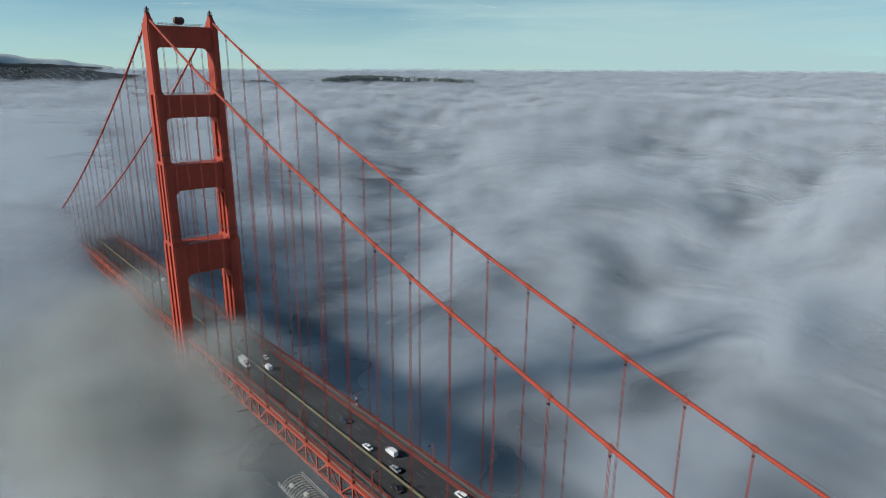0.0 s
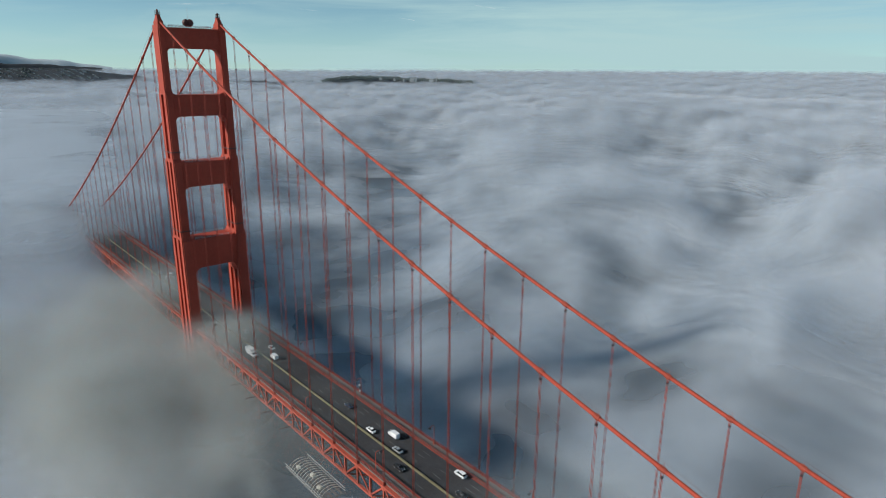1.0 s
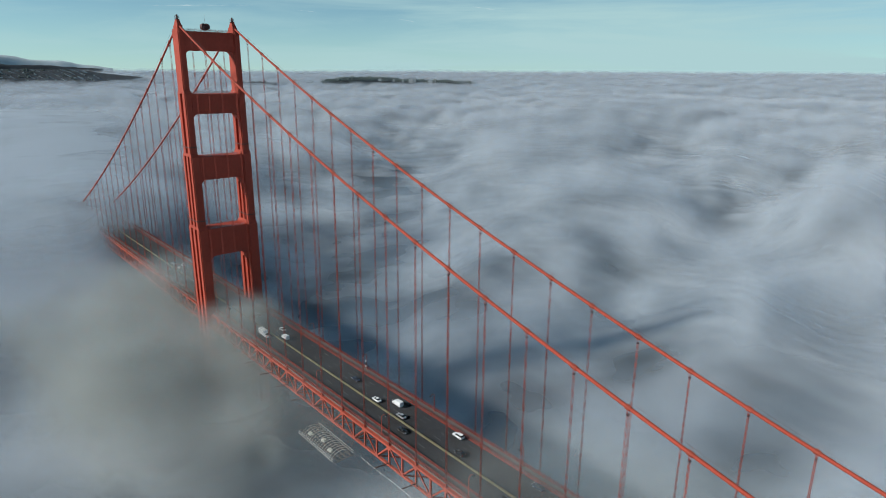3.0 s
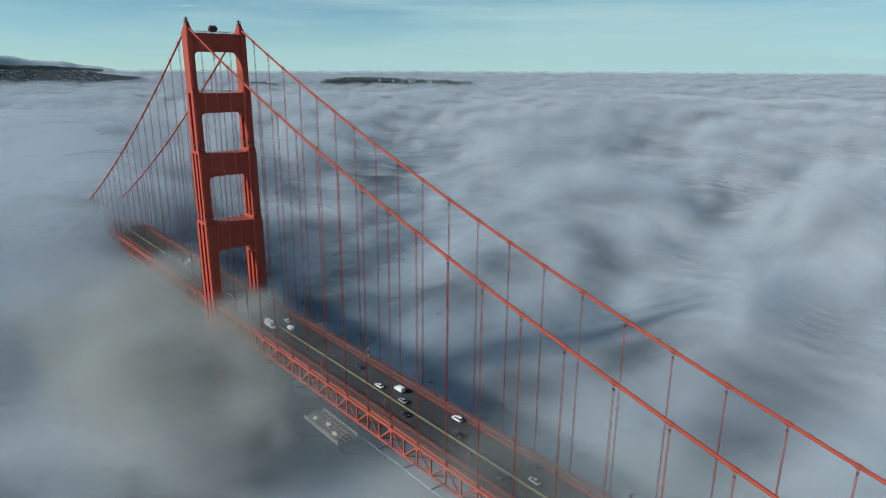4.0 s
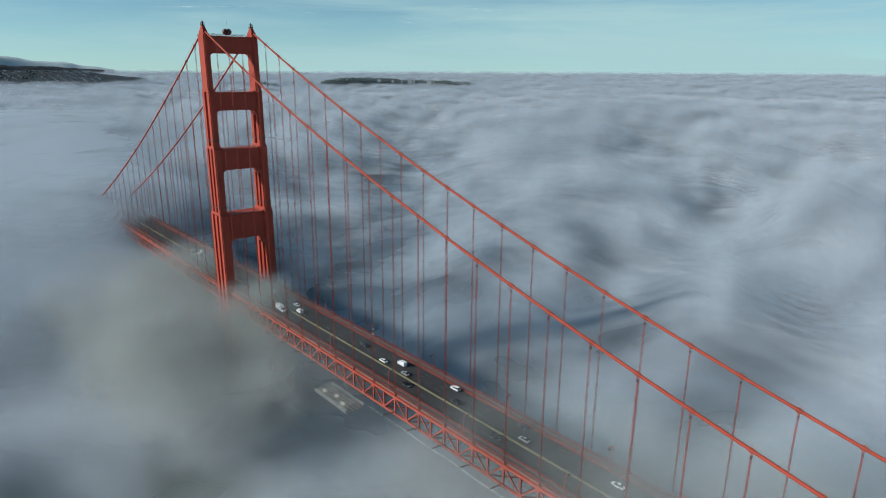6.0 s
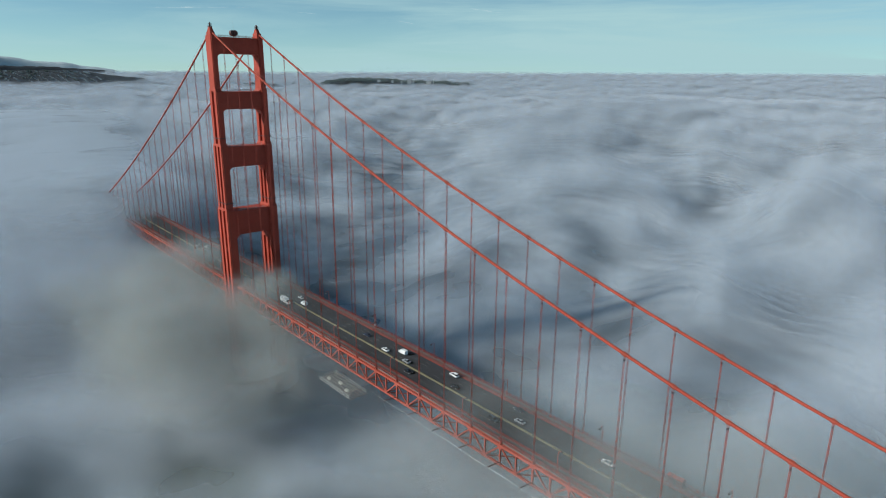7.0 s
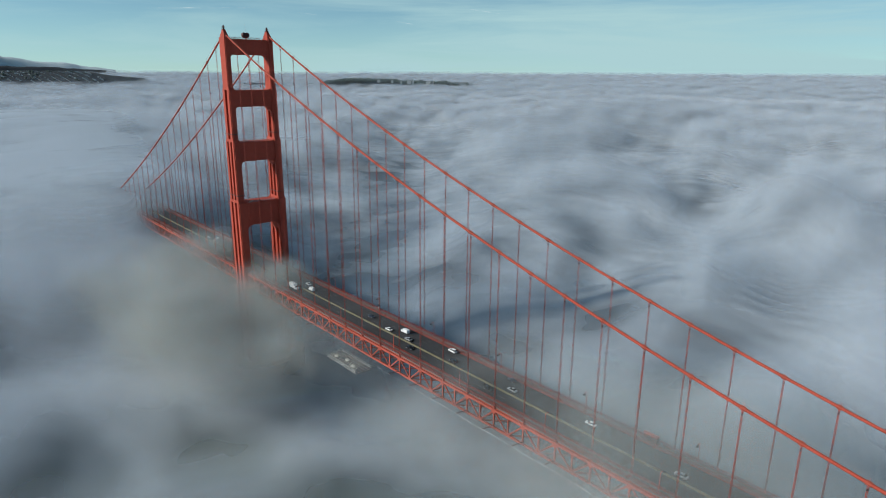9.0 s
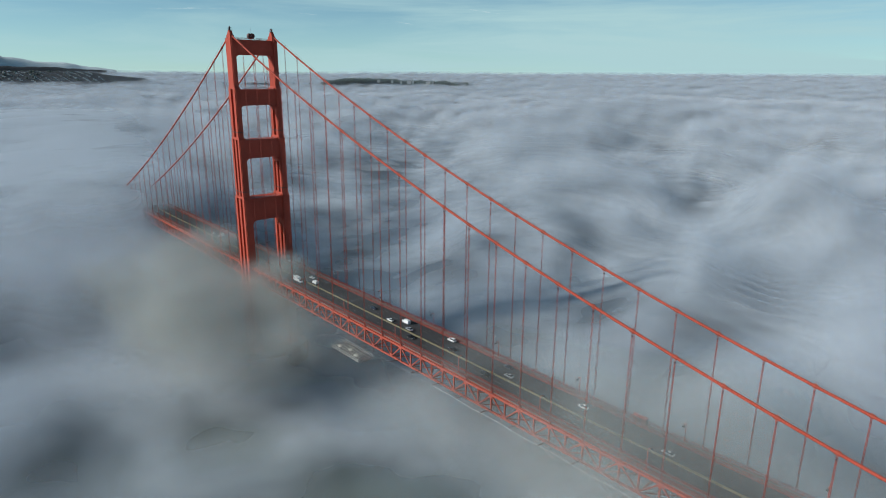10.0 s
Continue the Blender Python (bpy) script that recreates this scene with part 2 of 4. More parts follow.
def trail_material():
    """Ice cloud in front of the open sky, so far off that it counts as sky."""
    m = bpy.data.materials.new("ice_cloud")
    m.use_nodes = True
    n, l, add = nodes_of(m.node_tree)
    out, mix, clear = add("ShaderNodeOutputMaterial"), add("ShaderNodeMixShader"), add("ShaderNodeBsdfTransparent")
    # the cloud glows by itself, in place of sunlight falling on it
    glow = add("ShaderNodeEmission", Color=(0.80, 0.92, 0.95, 1), Strength=0.62)
    geo, tex = add("ShaderNodeNewGeometry"), add("ShaderNodeTexNoise", Scale=0.012, Detail=4.0)
    span = add("ShaderNodeMapRange")
    span.inputs["From Min"].default_value, span.inputs["From Max"].default_value, span.inputs["To Max"].default_value = 0.3, 0.7, 0.55
    l.new(geo.outputs["Position"], tex.inputs["Vector"])
    l.new(tex.outputs["Fac"], span.inputs["Value"])
    l.new(span.outputs["Result"], mix.inputs["Fac"])
    l.new(clear.outputs["BSDF"], mix.inputs[1])
    l.new(glow.outputs["Emission"], mix.inputs[2])
    l.new(mix.outputs["Shader"], out.inputs["Surface"])
    return m


TRAIL = trail_material()


# ---- mesh helpers ----
def box(x0, x1, y0, y1, z0, z1):
    v = [(x, y, z) for z in (z0, z1) for y in (y0, y1) for x in (x0, x1)]
    return v, [(0, 2, 3, 1), (4, 5, 7, 6), (0, 1, 5, 4), (2, 6, 7, 3), (0, 4, 6, 2), (1, 3, 7, 5)]


def prism(outline, a, b, axis="z"):
    """An outline (two coordinates) pushed from a to b along an axis."""
    def put(p, q, h):
        return {"z": (p, q, h), "x": (h, p, q), "y": (p, h, q)}[axis]
    k = len(outline)
    v = [put(p, q, h) for h in (a, b) for p, q in outline]
    f = [tuple(range(k))[::-1], tuple(range(k, 2 * k))]
    f += [(i, (i + 1) % k, k + (i + 1) % k, k + i) for i in range(k)]
    return v, f


def tube(path, radius, sides=8, closed=True):
    """A round bar along a path; radius may be a number or one per point."""
    pts = [Vector(p) for p in path]
    v, f = [], []
    for i, p in enumerate(pts):
        way = (pts[min(i + 1, len(pts) - 1)] - pts[max(i - 1, 0)]).normalized()
        side = way.cross(Vector((0, 1, 0)) if abs(way.y) < 0.9 else Vector((1, 0, 0))).normalized()
        up = side.cross(way)
        r = radius[i] if isinstance(radius, (list, tuple)) else radius
        for s in range(sides):
            a = 2 * math.pi * s / sides
            v.append(tuple(p + side * (math.cos(a) * r) + up * (math.sin(a) * r)))
    for i in range(len(pts) - 1):
        for s in range(sides):
            t = (s + 1) % sides
            f.append((i * sides + s, i * sides + t, (i + 1) * sides + t, (i + 1) * sides + s))
    if closed:
        f += [tuple(range(sides))[::-1], tuple(range((len(pts) - 1) * sides, len(pts) * sides))]
    return v, f


def bar(p, q, wide, deep):
    """A straight box bar from p to q; wide lies level across it, deep stands."""
    p, q = Vector(p), Vector(q)
    way = (q - p).normalized()
    side = way.cross(Vector((0, 0, 1)) if abs(way.z) < 0.99 else Vector((1, 0, 0))).normalized()
    up = side.cross(way)
    v = [tuple(e + side * (a * wide / 2) + up * (b * deep / 2)) for e in (p, q) for a, b in ((-1, -1), (1, -1), (1, 1), (-1, 1))]
    return v, [(0, 1, 2, 3), (7, 6, 5, 4), (0, 4, 5, 1), (1, 5, 6, 2), (2, 6, 7, 3), (3, 7, 4, 0)]


def data_of(name, pieces, material, smooth=False, bevel=0.0):
    v, f = [], []
    for pv, pf in pieces:
        at = len(v)
        v += pv
        f += [tuple(i + at for i in face) for face in pf]
    me = bpy.data.meshes.new(name)
    me.from_pydata(v, [], f)
    bm = bmesh.new()
    bm.from_mesh(me)
    bmesh.ops.recalc_face_normals(bm, faces=bm.faces)
    if bevel:
        sharp = [e for e in bm.edges if len(e.link_faces) == 2 and e.calc_face_angle() > 0.6]
        bmesh.ops.bevel(bm, geom=sharp, offset=bevel, segments=1, affect="EDGES", clamp_overlap=True)
    bm.to_mesh(me)
    bm.free()
    me.materials.append(material)
    if smooth:
        me.polygons.foreach_set("use_smooth", [True] * len(me.polygons))
    return me


def part(name, data, parent, label="", at=None):
    ob = new(name, data)
    ob.parent = parent
    if at is not None:
        ob.matrix_basis = at
    if label:
        ob["label"] = label
    return ob


def thing(name, label, category, group="", kind="", at=None, data=None):
    ob = tagged(new(name, data), label, category, group, kind)
    if at is not None:
        ob.matrix_basis = at
    return ob


def soft_step(a, b, x):
    t = np.clip((x - a) / (b - a), 0, 1)
    return t * t * (3 - 2 * t)


# ---- measures of the bridge (metres; x along it, tower at 0, z over the sea) ----
HALF = 13.716          # cables and trusses lie this far from the middle
PANEL = 15.24          # between suspenders
FIRST = 1.2
ROAD, TOP, BOTTOM = 75.9, 75.3, 67.2
NORTH_END, SOUTH_END = 640.0, -345.0
PATH_FROM, PATH_TO = SOUTH_END, NORTH_END


def cable_height(x):
    return 223.5 - 0.4478 * x + 0.00035 * x * x if x >= 0 else 223.5 + 0.57 * x + 0.00033 * x * x


HANGERS = [FIRST + PANEL * i for i in range(-22, 42) if abs(i) > 0]

# ---- water and fog ----
EYE = (345.0, -140.0)
#          x, y, half lengths, turn, drop, thinning
HOLLOWS = ((-400, 380, 520, 120, 137, 14, 0.62), (-100, 125, 190, 85, 140, 6, 0.4), (-1050, 960, 420, 120, 138, 12, 0.45), (110, 84, 250, 88, 8, 3, 0.3),
           (-90, 40, 90, 36, 20, 6, 0.5), (90, 262, 130, 40, 122, 12, 0.42), (0, 560, 170, 46, 117, 14, 0.3), (200, 400, 60, 34, 107, 14, 0.4),
           (-57, 990, 190, 60, 110, 22, 0.5), (-435, 1180, 420, 90, 121, 18, 0.4), (200, -125, 200, 130, 5, 4, 0.7), (150, -50, 130, 36, 8, 6, 0.4),
           (290, -80, 140, 54, 0, 6, 0.66))
#         x, y, half lengths, turn, height of the crown, thickening
DOMES = ((-70, 345, 340, 130, 132, 96, -0.15), (-560, 1090, 560, 250, 126, 108, 0.25), (175, 215, 150, 80, 116, 96, 0.15),
         (285, 125, 130, 66, 110, 86, 0.25), (105, 640, 180, 58, 109, 112, 0.7), (350, 330, 180, 90, 100, 98, 0.3),
         (-480, 0, 330, 150, 165, 96, 0.5), (-1150, 150, 700, 380, 168, 108, 0.6), (60, 1400, 500, 150, 112, 112, 0.4), (-900, 1900, 500, 280, 120, 112, 0.3),
         (70, -110, 42, 34, 168, 52, 0.25), (-170, -160, 260, 140, 170, 74, 0.9), (-20, -48, 90, 52, 0, 66, 1.5), (-300, -60, 190, 140, 165, 104, 0.9))
#        x, y, half lengths, z from and to, fullness, slices, cell, depth to the eye
BANKS = ((-16, -36, 165, 95, 26, 108, 2.2, 27, 5.0, 9.5), (-285, -10, 135, 130, 54, 120, 2.8, 17, 6.0, 3.5), (335, 2, 190, 80, 50, 116, 2.2, 17, 5.0, 2.7),
         (75, -14, 190, 52, 52, 99, 2.0, 15, 5.0, 1.6), (240, -24, 150, 52, 46, 96, 2.2, 17, 5.0, 2.3), (8, -4, 85, 42, 56, 104, 2.0, 15, 4.0, 2.4))


def fog_top(x, y):
    """Height of the fog's upper face and how thick it is, from 0 to 1, as arrays over the plan."""
    d = np.hypot(x - EYE[0], y - EYE[1])
    n = len(x)
    wx, wy, big, mid, small, rag = (np.empty(n) for _ in range(6))
    for i in range(n):
        p = Vector((x[i], y[i], 0.0))
        wx[i] = noise.noise(p / 170 + Vector((4, 1, 8))) + 0.4 * noise.noise(p / 62 + Vector((2, 8, 1)))
        wy[i] = noise.noise(p / 170 + Vector((9, 6, 2))) + 0.4 * noise.noise(p / 62 + Vector((7, 3, 5)))
        q = p + Vector((wx[i], wy[i], 0.0)) * 55
        big[i] = noise.noise(q / 620 + Vector((3.1, 7.7, 0)))
        mid[i] = 0.45 - math.hypot(noise.noise(q / 260 + Vector((11.3, 2.9, 4))), 0.08) * 1.5
        small[i] = 0.45 - math.hypot(noise.noise(q / 120 + Vector((1.7, 5.2, 9))), 0.1) * 1.5
        rag[i] = noise.fractal(p / 58, 1.0, 2.0, 2)
    z = 52 + 12 * soft_step(250, 900, d) + 34 * soft_step(1000, 3300, d) + (102 + 16 * soft_step(1500, 4700, y)) * soft_step(3100, 4930, d) ** 1.2
    ends = soft_step(2200, 4600, d)
    grow = (0.5 + 1.1 * soft_step(300, 1000, d)) * (1 - 0.95 * ends)
    # south-east of the tower the fog lies calm and full
    way = np.degrees(np.arctan2(EYE[0] - x, y - EYE[1]))
    calm = soft_step(70, 82, way) * (1 - soft_step(110, 150, way)) * soft_step(380, 760, d)
    grow = grow * (1 - 0.5 * calm)
    still = sum(np.exp(-(((x - a) * 0.73 - (y - b) * 0.68) / u) ** 2 - (((x - a) * 0.68 + (y - b) * 0.73) / w) ** 2) for a, b, u, w in ((-400, 380, 560, 140), (-60, 110, 230, 110)))
    grow = grow * (1 - 0.85 * np.minimum(still, 1.0))
    z = z + 4 + grow * (24 * big + 18 * mid + 12 * small + 3.0 * rag * (1 - soft_step(700, 1600, d)))
    thick = 1.0 + 0.2 * mid + 0.1 * big

    def blob(cx, cy, rx, ry, turn=0.0, loose=0.0):
        c, s = math.cos(radians(turn)), math.sin(radians(turn))
        px, py = x + loose * wx - cx, y + loose * wy - cy
        return (px * c + py * s) ** 2 / rx ** 2 + (py * c - px * s) ** 2 / ry ** 2

    # rounded crowns that lean on one another
    z0, lifted = z, np.zeros(n)
    for cx, cy, rx, ry, turn, crown, more in DOMES:
        g = np.exp(-blob(cx, cy, rx, ry, turn, 0.3 * ry))
        z = z + (crown - z0) * g * np.clip(1.25 - lifted, 0.15, 1)
        lifted = lifted + g
        thick = thick + more * g
    # the long blue hollow west of the tower, and lesser ones beyond
    for cx, cy, rx, ry, turn, drop, thin in HOLLOWS:
        b = 1 - (1 - np.exp(-blob(cx, cy, rx, ry, turn, 0.3 * ry))) ** 2
        z, thick = z - drop * b, thick * (1 - thin * b)
    # along the bridge the fog keeps under the deck, and spills over it in places
    south = 1 - soft_step(-90, -20, x)
    along = np.exp(-((y + 8.0) / np.where(y < -8.0, 50.0 - 24.0 * south, 42.0 - 16.0 * south)) ** 2) * soft_step(-260, -120, x)
    z = z * (1 - along) + np.minimum(z, 60.0 + 9.0 * south + 4.0 * small) * along
    thick = np.clip(thick, 0.0, 1.7) + np.maximum(0.5 * soft_step(900, 2600, d), 0.85 * calm * (1 - 0.4 * soft_step(2600, 4000, d)))
    return np.maximum(z, 6.0), thick


def ring_plan():
    """A wheel of points round the camera's ground point, finer where the shot looks."""
    az = np.concatenate([np.arange(8, 92, 0.45), np.arange(92, 368, 6.0)])
    ra = np.exp(np.linspace(math.log(20.0), math.log(4960.0), 240))
    a, r = np.meshgrid(np.radians(az), ra)
    x, y = EYE[0] - np.sin(a) * r, EYE[1] + np.cos(a) * r
    k, m = len(az), len(ra)
    i, j = np.meshgrid(np.arange(k), np.arange(m - 1))
    i, j = i.ravel(), j.ravel()
    quads = np.stack([j * k + i, j * k + (i + 1) % k, (j + 1) * k + (i + 1) % k, (j + 1) * k + i], 1)
    return x.ravel(), y.ravel(), quads, k


def sheet(name, x, y, z, quads, rim, material, thickness=None):
    v = np.stack([x, y, z], 1)
    faces = quads.tolist() + [tuple(range(rim))[::-1]]
    me = bpy.data.meshes.new(name)
    me.from_pydata(v.tolist(), [], faces)
    me.polygons.foreach_set("use_smooth", [True] * len(me.polygons))
    if thickness is not None:
        at = me.attributes.new("thickness", "FLOAT", "POINT")
        at.data.foreach_set("value", thickness.astype(np.float32))
    me.materials.append(material)
    return new(name, me)


gx, gy, gquads, grim = ring_plan()
tagged(sheet("water", gx, gy, np.zeros(len(gx)), gquads, grim, WATER), "dark blue-green sea water under the fog", "sea", kind="structure")
fz, fthick = fog_top(gx, gy)
far = soft_step(1500, 3200, np.hypot(gx - EYE[0], gy - EYE[1]))
fog_sea = thing("fog", "soft grey-white sea fog lying below the bridge deck", "fog", kind="stuff")
#         depth below the top, edge, most cover
LAYERS = ((0, 0.53, 0.19), (4, 0.50, 0.20), (8, 0.47, 0.22), (12, 0.44, 0.24), (16, 0.41, 0.26), (20, 0.375, 0.29), (24.5, 0.335, 0.33),
          (29.5, 0.29, 0.38), (35, 0.235, 0.46), (41, 0.165, 0.58), (49, 0.06, 1.0))
for k, (depth, edge, most) in enumerate(LAYERS):
    m = fog_material("mist", edge, most, 0.0115, 0.4 + 0.025 * k, least=0.12 if k == len(LAYERS) - 1 else 0.0, crust=3.4)
    layer = sheet("fog_layer", gx, gy, fz - depth * (1 - 0.5 * far) * np.minimum(1.0, (fz - 4.0) / 56.0), gquads, grim, m, fthick)
    layer.parent = fog_sea


def fog_bank(cx, cy, rx, ry, z0, z1, full, slices, cell, depth, colour=THIN_DIMMED):
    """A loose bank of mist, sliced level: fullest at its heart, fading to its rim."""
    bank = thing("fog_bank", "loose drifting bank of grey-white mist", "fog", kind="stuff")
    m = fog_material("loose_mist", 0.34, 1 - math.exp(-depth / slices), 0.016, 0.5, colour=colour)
    u, w = np.meshgrid(np.arange(-rx, rx + cell, cell), np.arange(-ry, ry + cell, cell))
    cols = u.shape[1]
    u, w = u.ravel(), w.ravel()
    i, j = np.meshgrid(np.arange(cols - 1), np.arange(len(u) // cols - 1))
    a = (j * cols + i).ravel()
    quads = np.stack([a, a + 1, a + cols + 1, a + cols], 1)
    for k in range(slices):
        z = z1 + (z0 - z1) * k / (slices - 1)
        z = 79.8 if 76 <= z < 79.8 else 72.8 if 72.8 < z < 76 else z
        h = max(0.0, (z - (z0 + (z1 - z0) * 0.35)) / ((z1 - z0) * 0.65))
        wave = np.array([noise.noise(Vector((p / 37.0, q / 37.0, k * 0.21))) for p, q in zip(u + cx, w + cy)])
        reach = np.sqrt((u / rx) ** 2 + (w / ry) ** 2 + h * h)
        foot = min(1.0, 0.1 + (z - z0) / ((z1 - z0) * 0.3))
        thick = full * foot * (1 - reach ** 1.4) + 0.25 * wave * (reach < 1)
        use = quads[(thick[quads] > 0.02).all(axis=1)]
        if not len(use):
            continue
        kept, back_to = np.unique(use, return_inverse=True)
        v = np.stack([u + cx, w + cy, z + 1.6 * wave], 1)[kept]
        me = bpy.data.meshes.new("mist_slice")
        me.from_pydata(v.tolist(), [], back_to.reshape(use.shape).tolist())
        me.polygons.foreach_set("use_smooth", [True] * len(me.polygons))
        at = me.attributes.new("thickness", "FLOAT", "POINT")
        at.data.foreach_set("value", thick[kept].astype(np.float32))
        me.materials.append(m)
        new("mist_slice", me).parent = bank


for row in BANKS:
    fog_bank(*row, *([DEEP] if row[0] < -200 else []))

# ---- the tower ----
#          z from, z to, length along the bridge, inner y, outer y, grooves
STAGES = ((190.8, 220.0, 8.2, 12.25, 15.45, 0), (159.6, 190.8, 10.0, 11.95, 15.6, 1), (121.6, 159.6, 12.3, 11.5, 15.85, 2), (-2.0, 121.6, 14.4, 10.9, 16.15, 2))
#          z from, z to, depth along the bridge
STRUTS = ((211.3, 220.3, 6.6), (180.7, 190.6, 8.0), (147.5, 159.3, 10.0), (106.8, 121.4, 11.8))


def leg_plan(length, inner, outer, grooves, depth=1.5):
    """Plan of a tower leg: a long box with upright grooves in both broad faces and stepped corners."""
    h = length / 2
    step = 0.45
    line = [(-h, inner + step), (-h + step, inner + step), (-h + step, inner)]
    def face(at, inward, a, b):
        pts = []
        if grooves:
            pitch = (b - a) / (2 * grooves + 1)
            for g in range(grooves):
                u = a + pitch * (2 * g + 1)
                pts += [(u, at), (u, at + inward * depth), (u + pitch, at + inward * depth), (u + pitch, at)]
        return pts
    line += face(inner, 1, -h + step, h - step)
    line += [(h - step, inner), (h - step, inner + step), (h, inner + step), (h, outer - step), (h - step, outer - step), (h - step, outer)]
    line += face(outer, -1, -h + step, h - step)[::-1]
    line += [(-h + step, outer), (-h + step, outer - step), (-h, outer - step)]
    return line


tower = thing("bridge_tower", "tall orange steel suspension bridge tower with fluted legs", "bridge tower")
for side in (-1, 1):
    leg = part("leg", data_of("leg", [prism([(p, q * side) for p, q in leg_plan(l, a, b, g)][::side], z0, z1) for z0, z1, l, a, b, g in STAGES[:1]], ORANGE, bevel=0.06), tower)
    for z0, z1, l, a, b, g in STAGES[1:]:
        part("leg_stage", data_of("leg_stage", [prism([(p, q * side) for p, q in leg_plan(l, a, b, g)][::side], z0, z1 - 0.02)], ORANGE, bevel=0.06), leg)
    # sloping shoulders where a stage ends, and the catwalk ring below each one
    for (z0, z1, l, a, b, g), above in zip(STAGES[1:], STAGES):
        mid = (a + b) / 2
        slope_v = [(sx * l / 2 * 0.96, side * (mid + sy * (b - a) / 2 * 0.93), z1) for sx, sy in ((-1, -1), (1, -1), (1, 1), (-1, 1))]
        slope_v += [(sx * above[2] / 2, side * ((above[3] + above[4]) / 2 + sy * (above[4] - above[3]) / 2), z1 + 1.6) for sx, sy in ((-1, -1), (1, -1), (1, 1), (-1, 1))]
        part("shoulder", data_of("shoulder", [(slope_v, [(0, 1, 2, 3), (7, 6, 5, 4), (0, 4, 5, 1), (1, 5, 6, 2), (2, 6, 7, 3), (3, 7, 4, 0)])], ORANGE), leg)
        if z1 > 180:
            continue
        zr = z1 + 4.6
        h, i2, o2 = above[2] / 2 + 0.28, above[3] - 0.28, above[4] + 0.28
        ring = [box(-h, h, *sorted((side * i2, side * (i2 + 0.26))), zr, zr + 0.5), box(-h, h, *sorted((side * (o2 - 0.26), side * o2)), zr, zr + 0.5),
                box(-h, -h + 0.26, *sorted((side * (i2 + 0.27), side * (o2 - 0.27))), zr, zr + 0.5), box(h - 0.26, h, *sorted((side * (i2 + 0.27), side * (o2 - 0.27))), zr, zr + 0.5)]
        part("ring_ledge", data_of("ring_ledge", ring, RUST), leg, "dark ledge round the tower leg")
    # the cap with its cable saddle
    yc = side * HALF
    tiers = [(box(-3.6, 3.6, yc - 1.55, yc + 1.55, 220.0, 221.3)), (box(-2.9, 2.9, yc - 1.25, yc + 1.25, 221.3, 222.9))]
    saddle_v = [(sx * 2.6, yc + sy * 1.0, 222.9) for sx, sy in ((-1, -1), (1, -1), (1, 1), (-1, 1))] + [(sx * 0.85, yc + sy * 0.75, 225.6) for sx, sy in ((-1, -1), (1, -1), (1, 1), (-1, 1))]
    tiers.append((saddle_v, [(0, 1, 2, 3), (7, 6, 5, 4), (0, 4, 5, 1), (1, 5, 6, 2), (2, 6, 7, 3), (3, 7, 4, 0)]))
    part("saddle_housing", data_of("saddle_housing", tiers, ORANGE, bevel=0.08), tower, "stepped orange steel housing over the cable saddle")
    cage = [box(-1.05, 1.05, yc - 1.05, yc + 1.05, 225.6, 225.8), tube([(0, yc, 225.8), (0, yc, 227.9)], [0.5, 0.36], 10)]
    for i in range(8):
        a = math.pi * i / 4
        cage.append(bar((1.0 * math.cos(a), yc + 1.0 * math.sin(a), 225.8), (1.0 * math.cos(a), yc + 1.0 * math.sin(a), 227.2), 0.11, 0.11))
    for zc in (226.5, 227.2):
        loop = [(1.0 * math.cos(math.pi * i / 4), yc + 1.0 * math.sin(math.pi * i / 4), zc) for i in range(9)]
        cage.append(tube(loop, 0.06, 5, False))
    part("beacon_cage", data_of("beacon_cage", cage, RUST), tower, "small beacon in a railed cage")
    # railed landing on the outer corner of the leg's top
    for cx in (-4.4, 4.4):
        land = []
        land.append(box(cx - 0.7, cx + 0.7, yc - 1.3, yc + 1.3, 219.7, 219.95))
        for u, w in ((-0.65, -1.25), (0.65, -1.25), (0.65, 1.25), (-0.65, 1.25), (0, 1.25), (0, -1.25)):
            land.append(bar((cx + u, yc + w, 219.95), (cx + u, yc + w, 221.2), 0.07, 0.07))
        for zc in (220.6, 221.2):
            land.append(tube([(cx - 0.65, yc - 1.25, zc), (cx + 0.65, yc - 1.25, zc), (cx + 0.65, yc + 1.25, zc), (cx - 0.65, yc + 1.25, zc), (cx - 0.65, yc - 1.25, zc)], 0.05, 4, False))
        part("landing", data_of("landing", land, STEEL_ORANGE), tower, "small railed landing on the leg top")

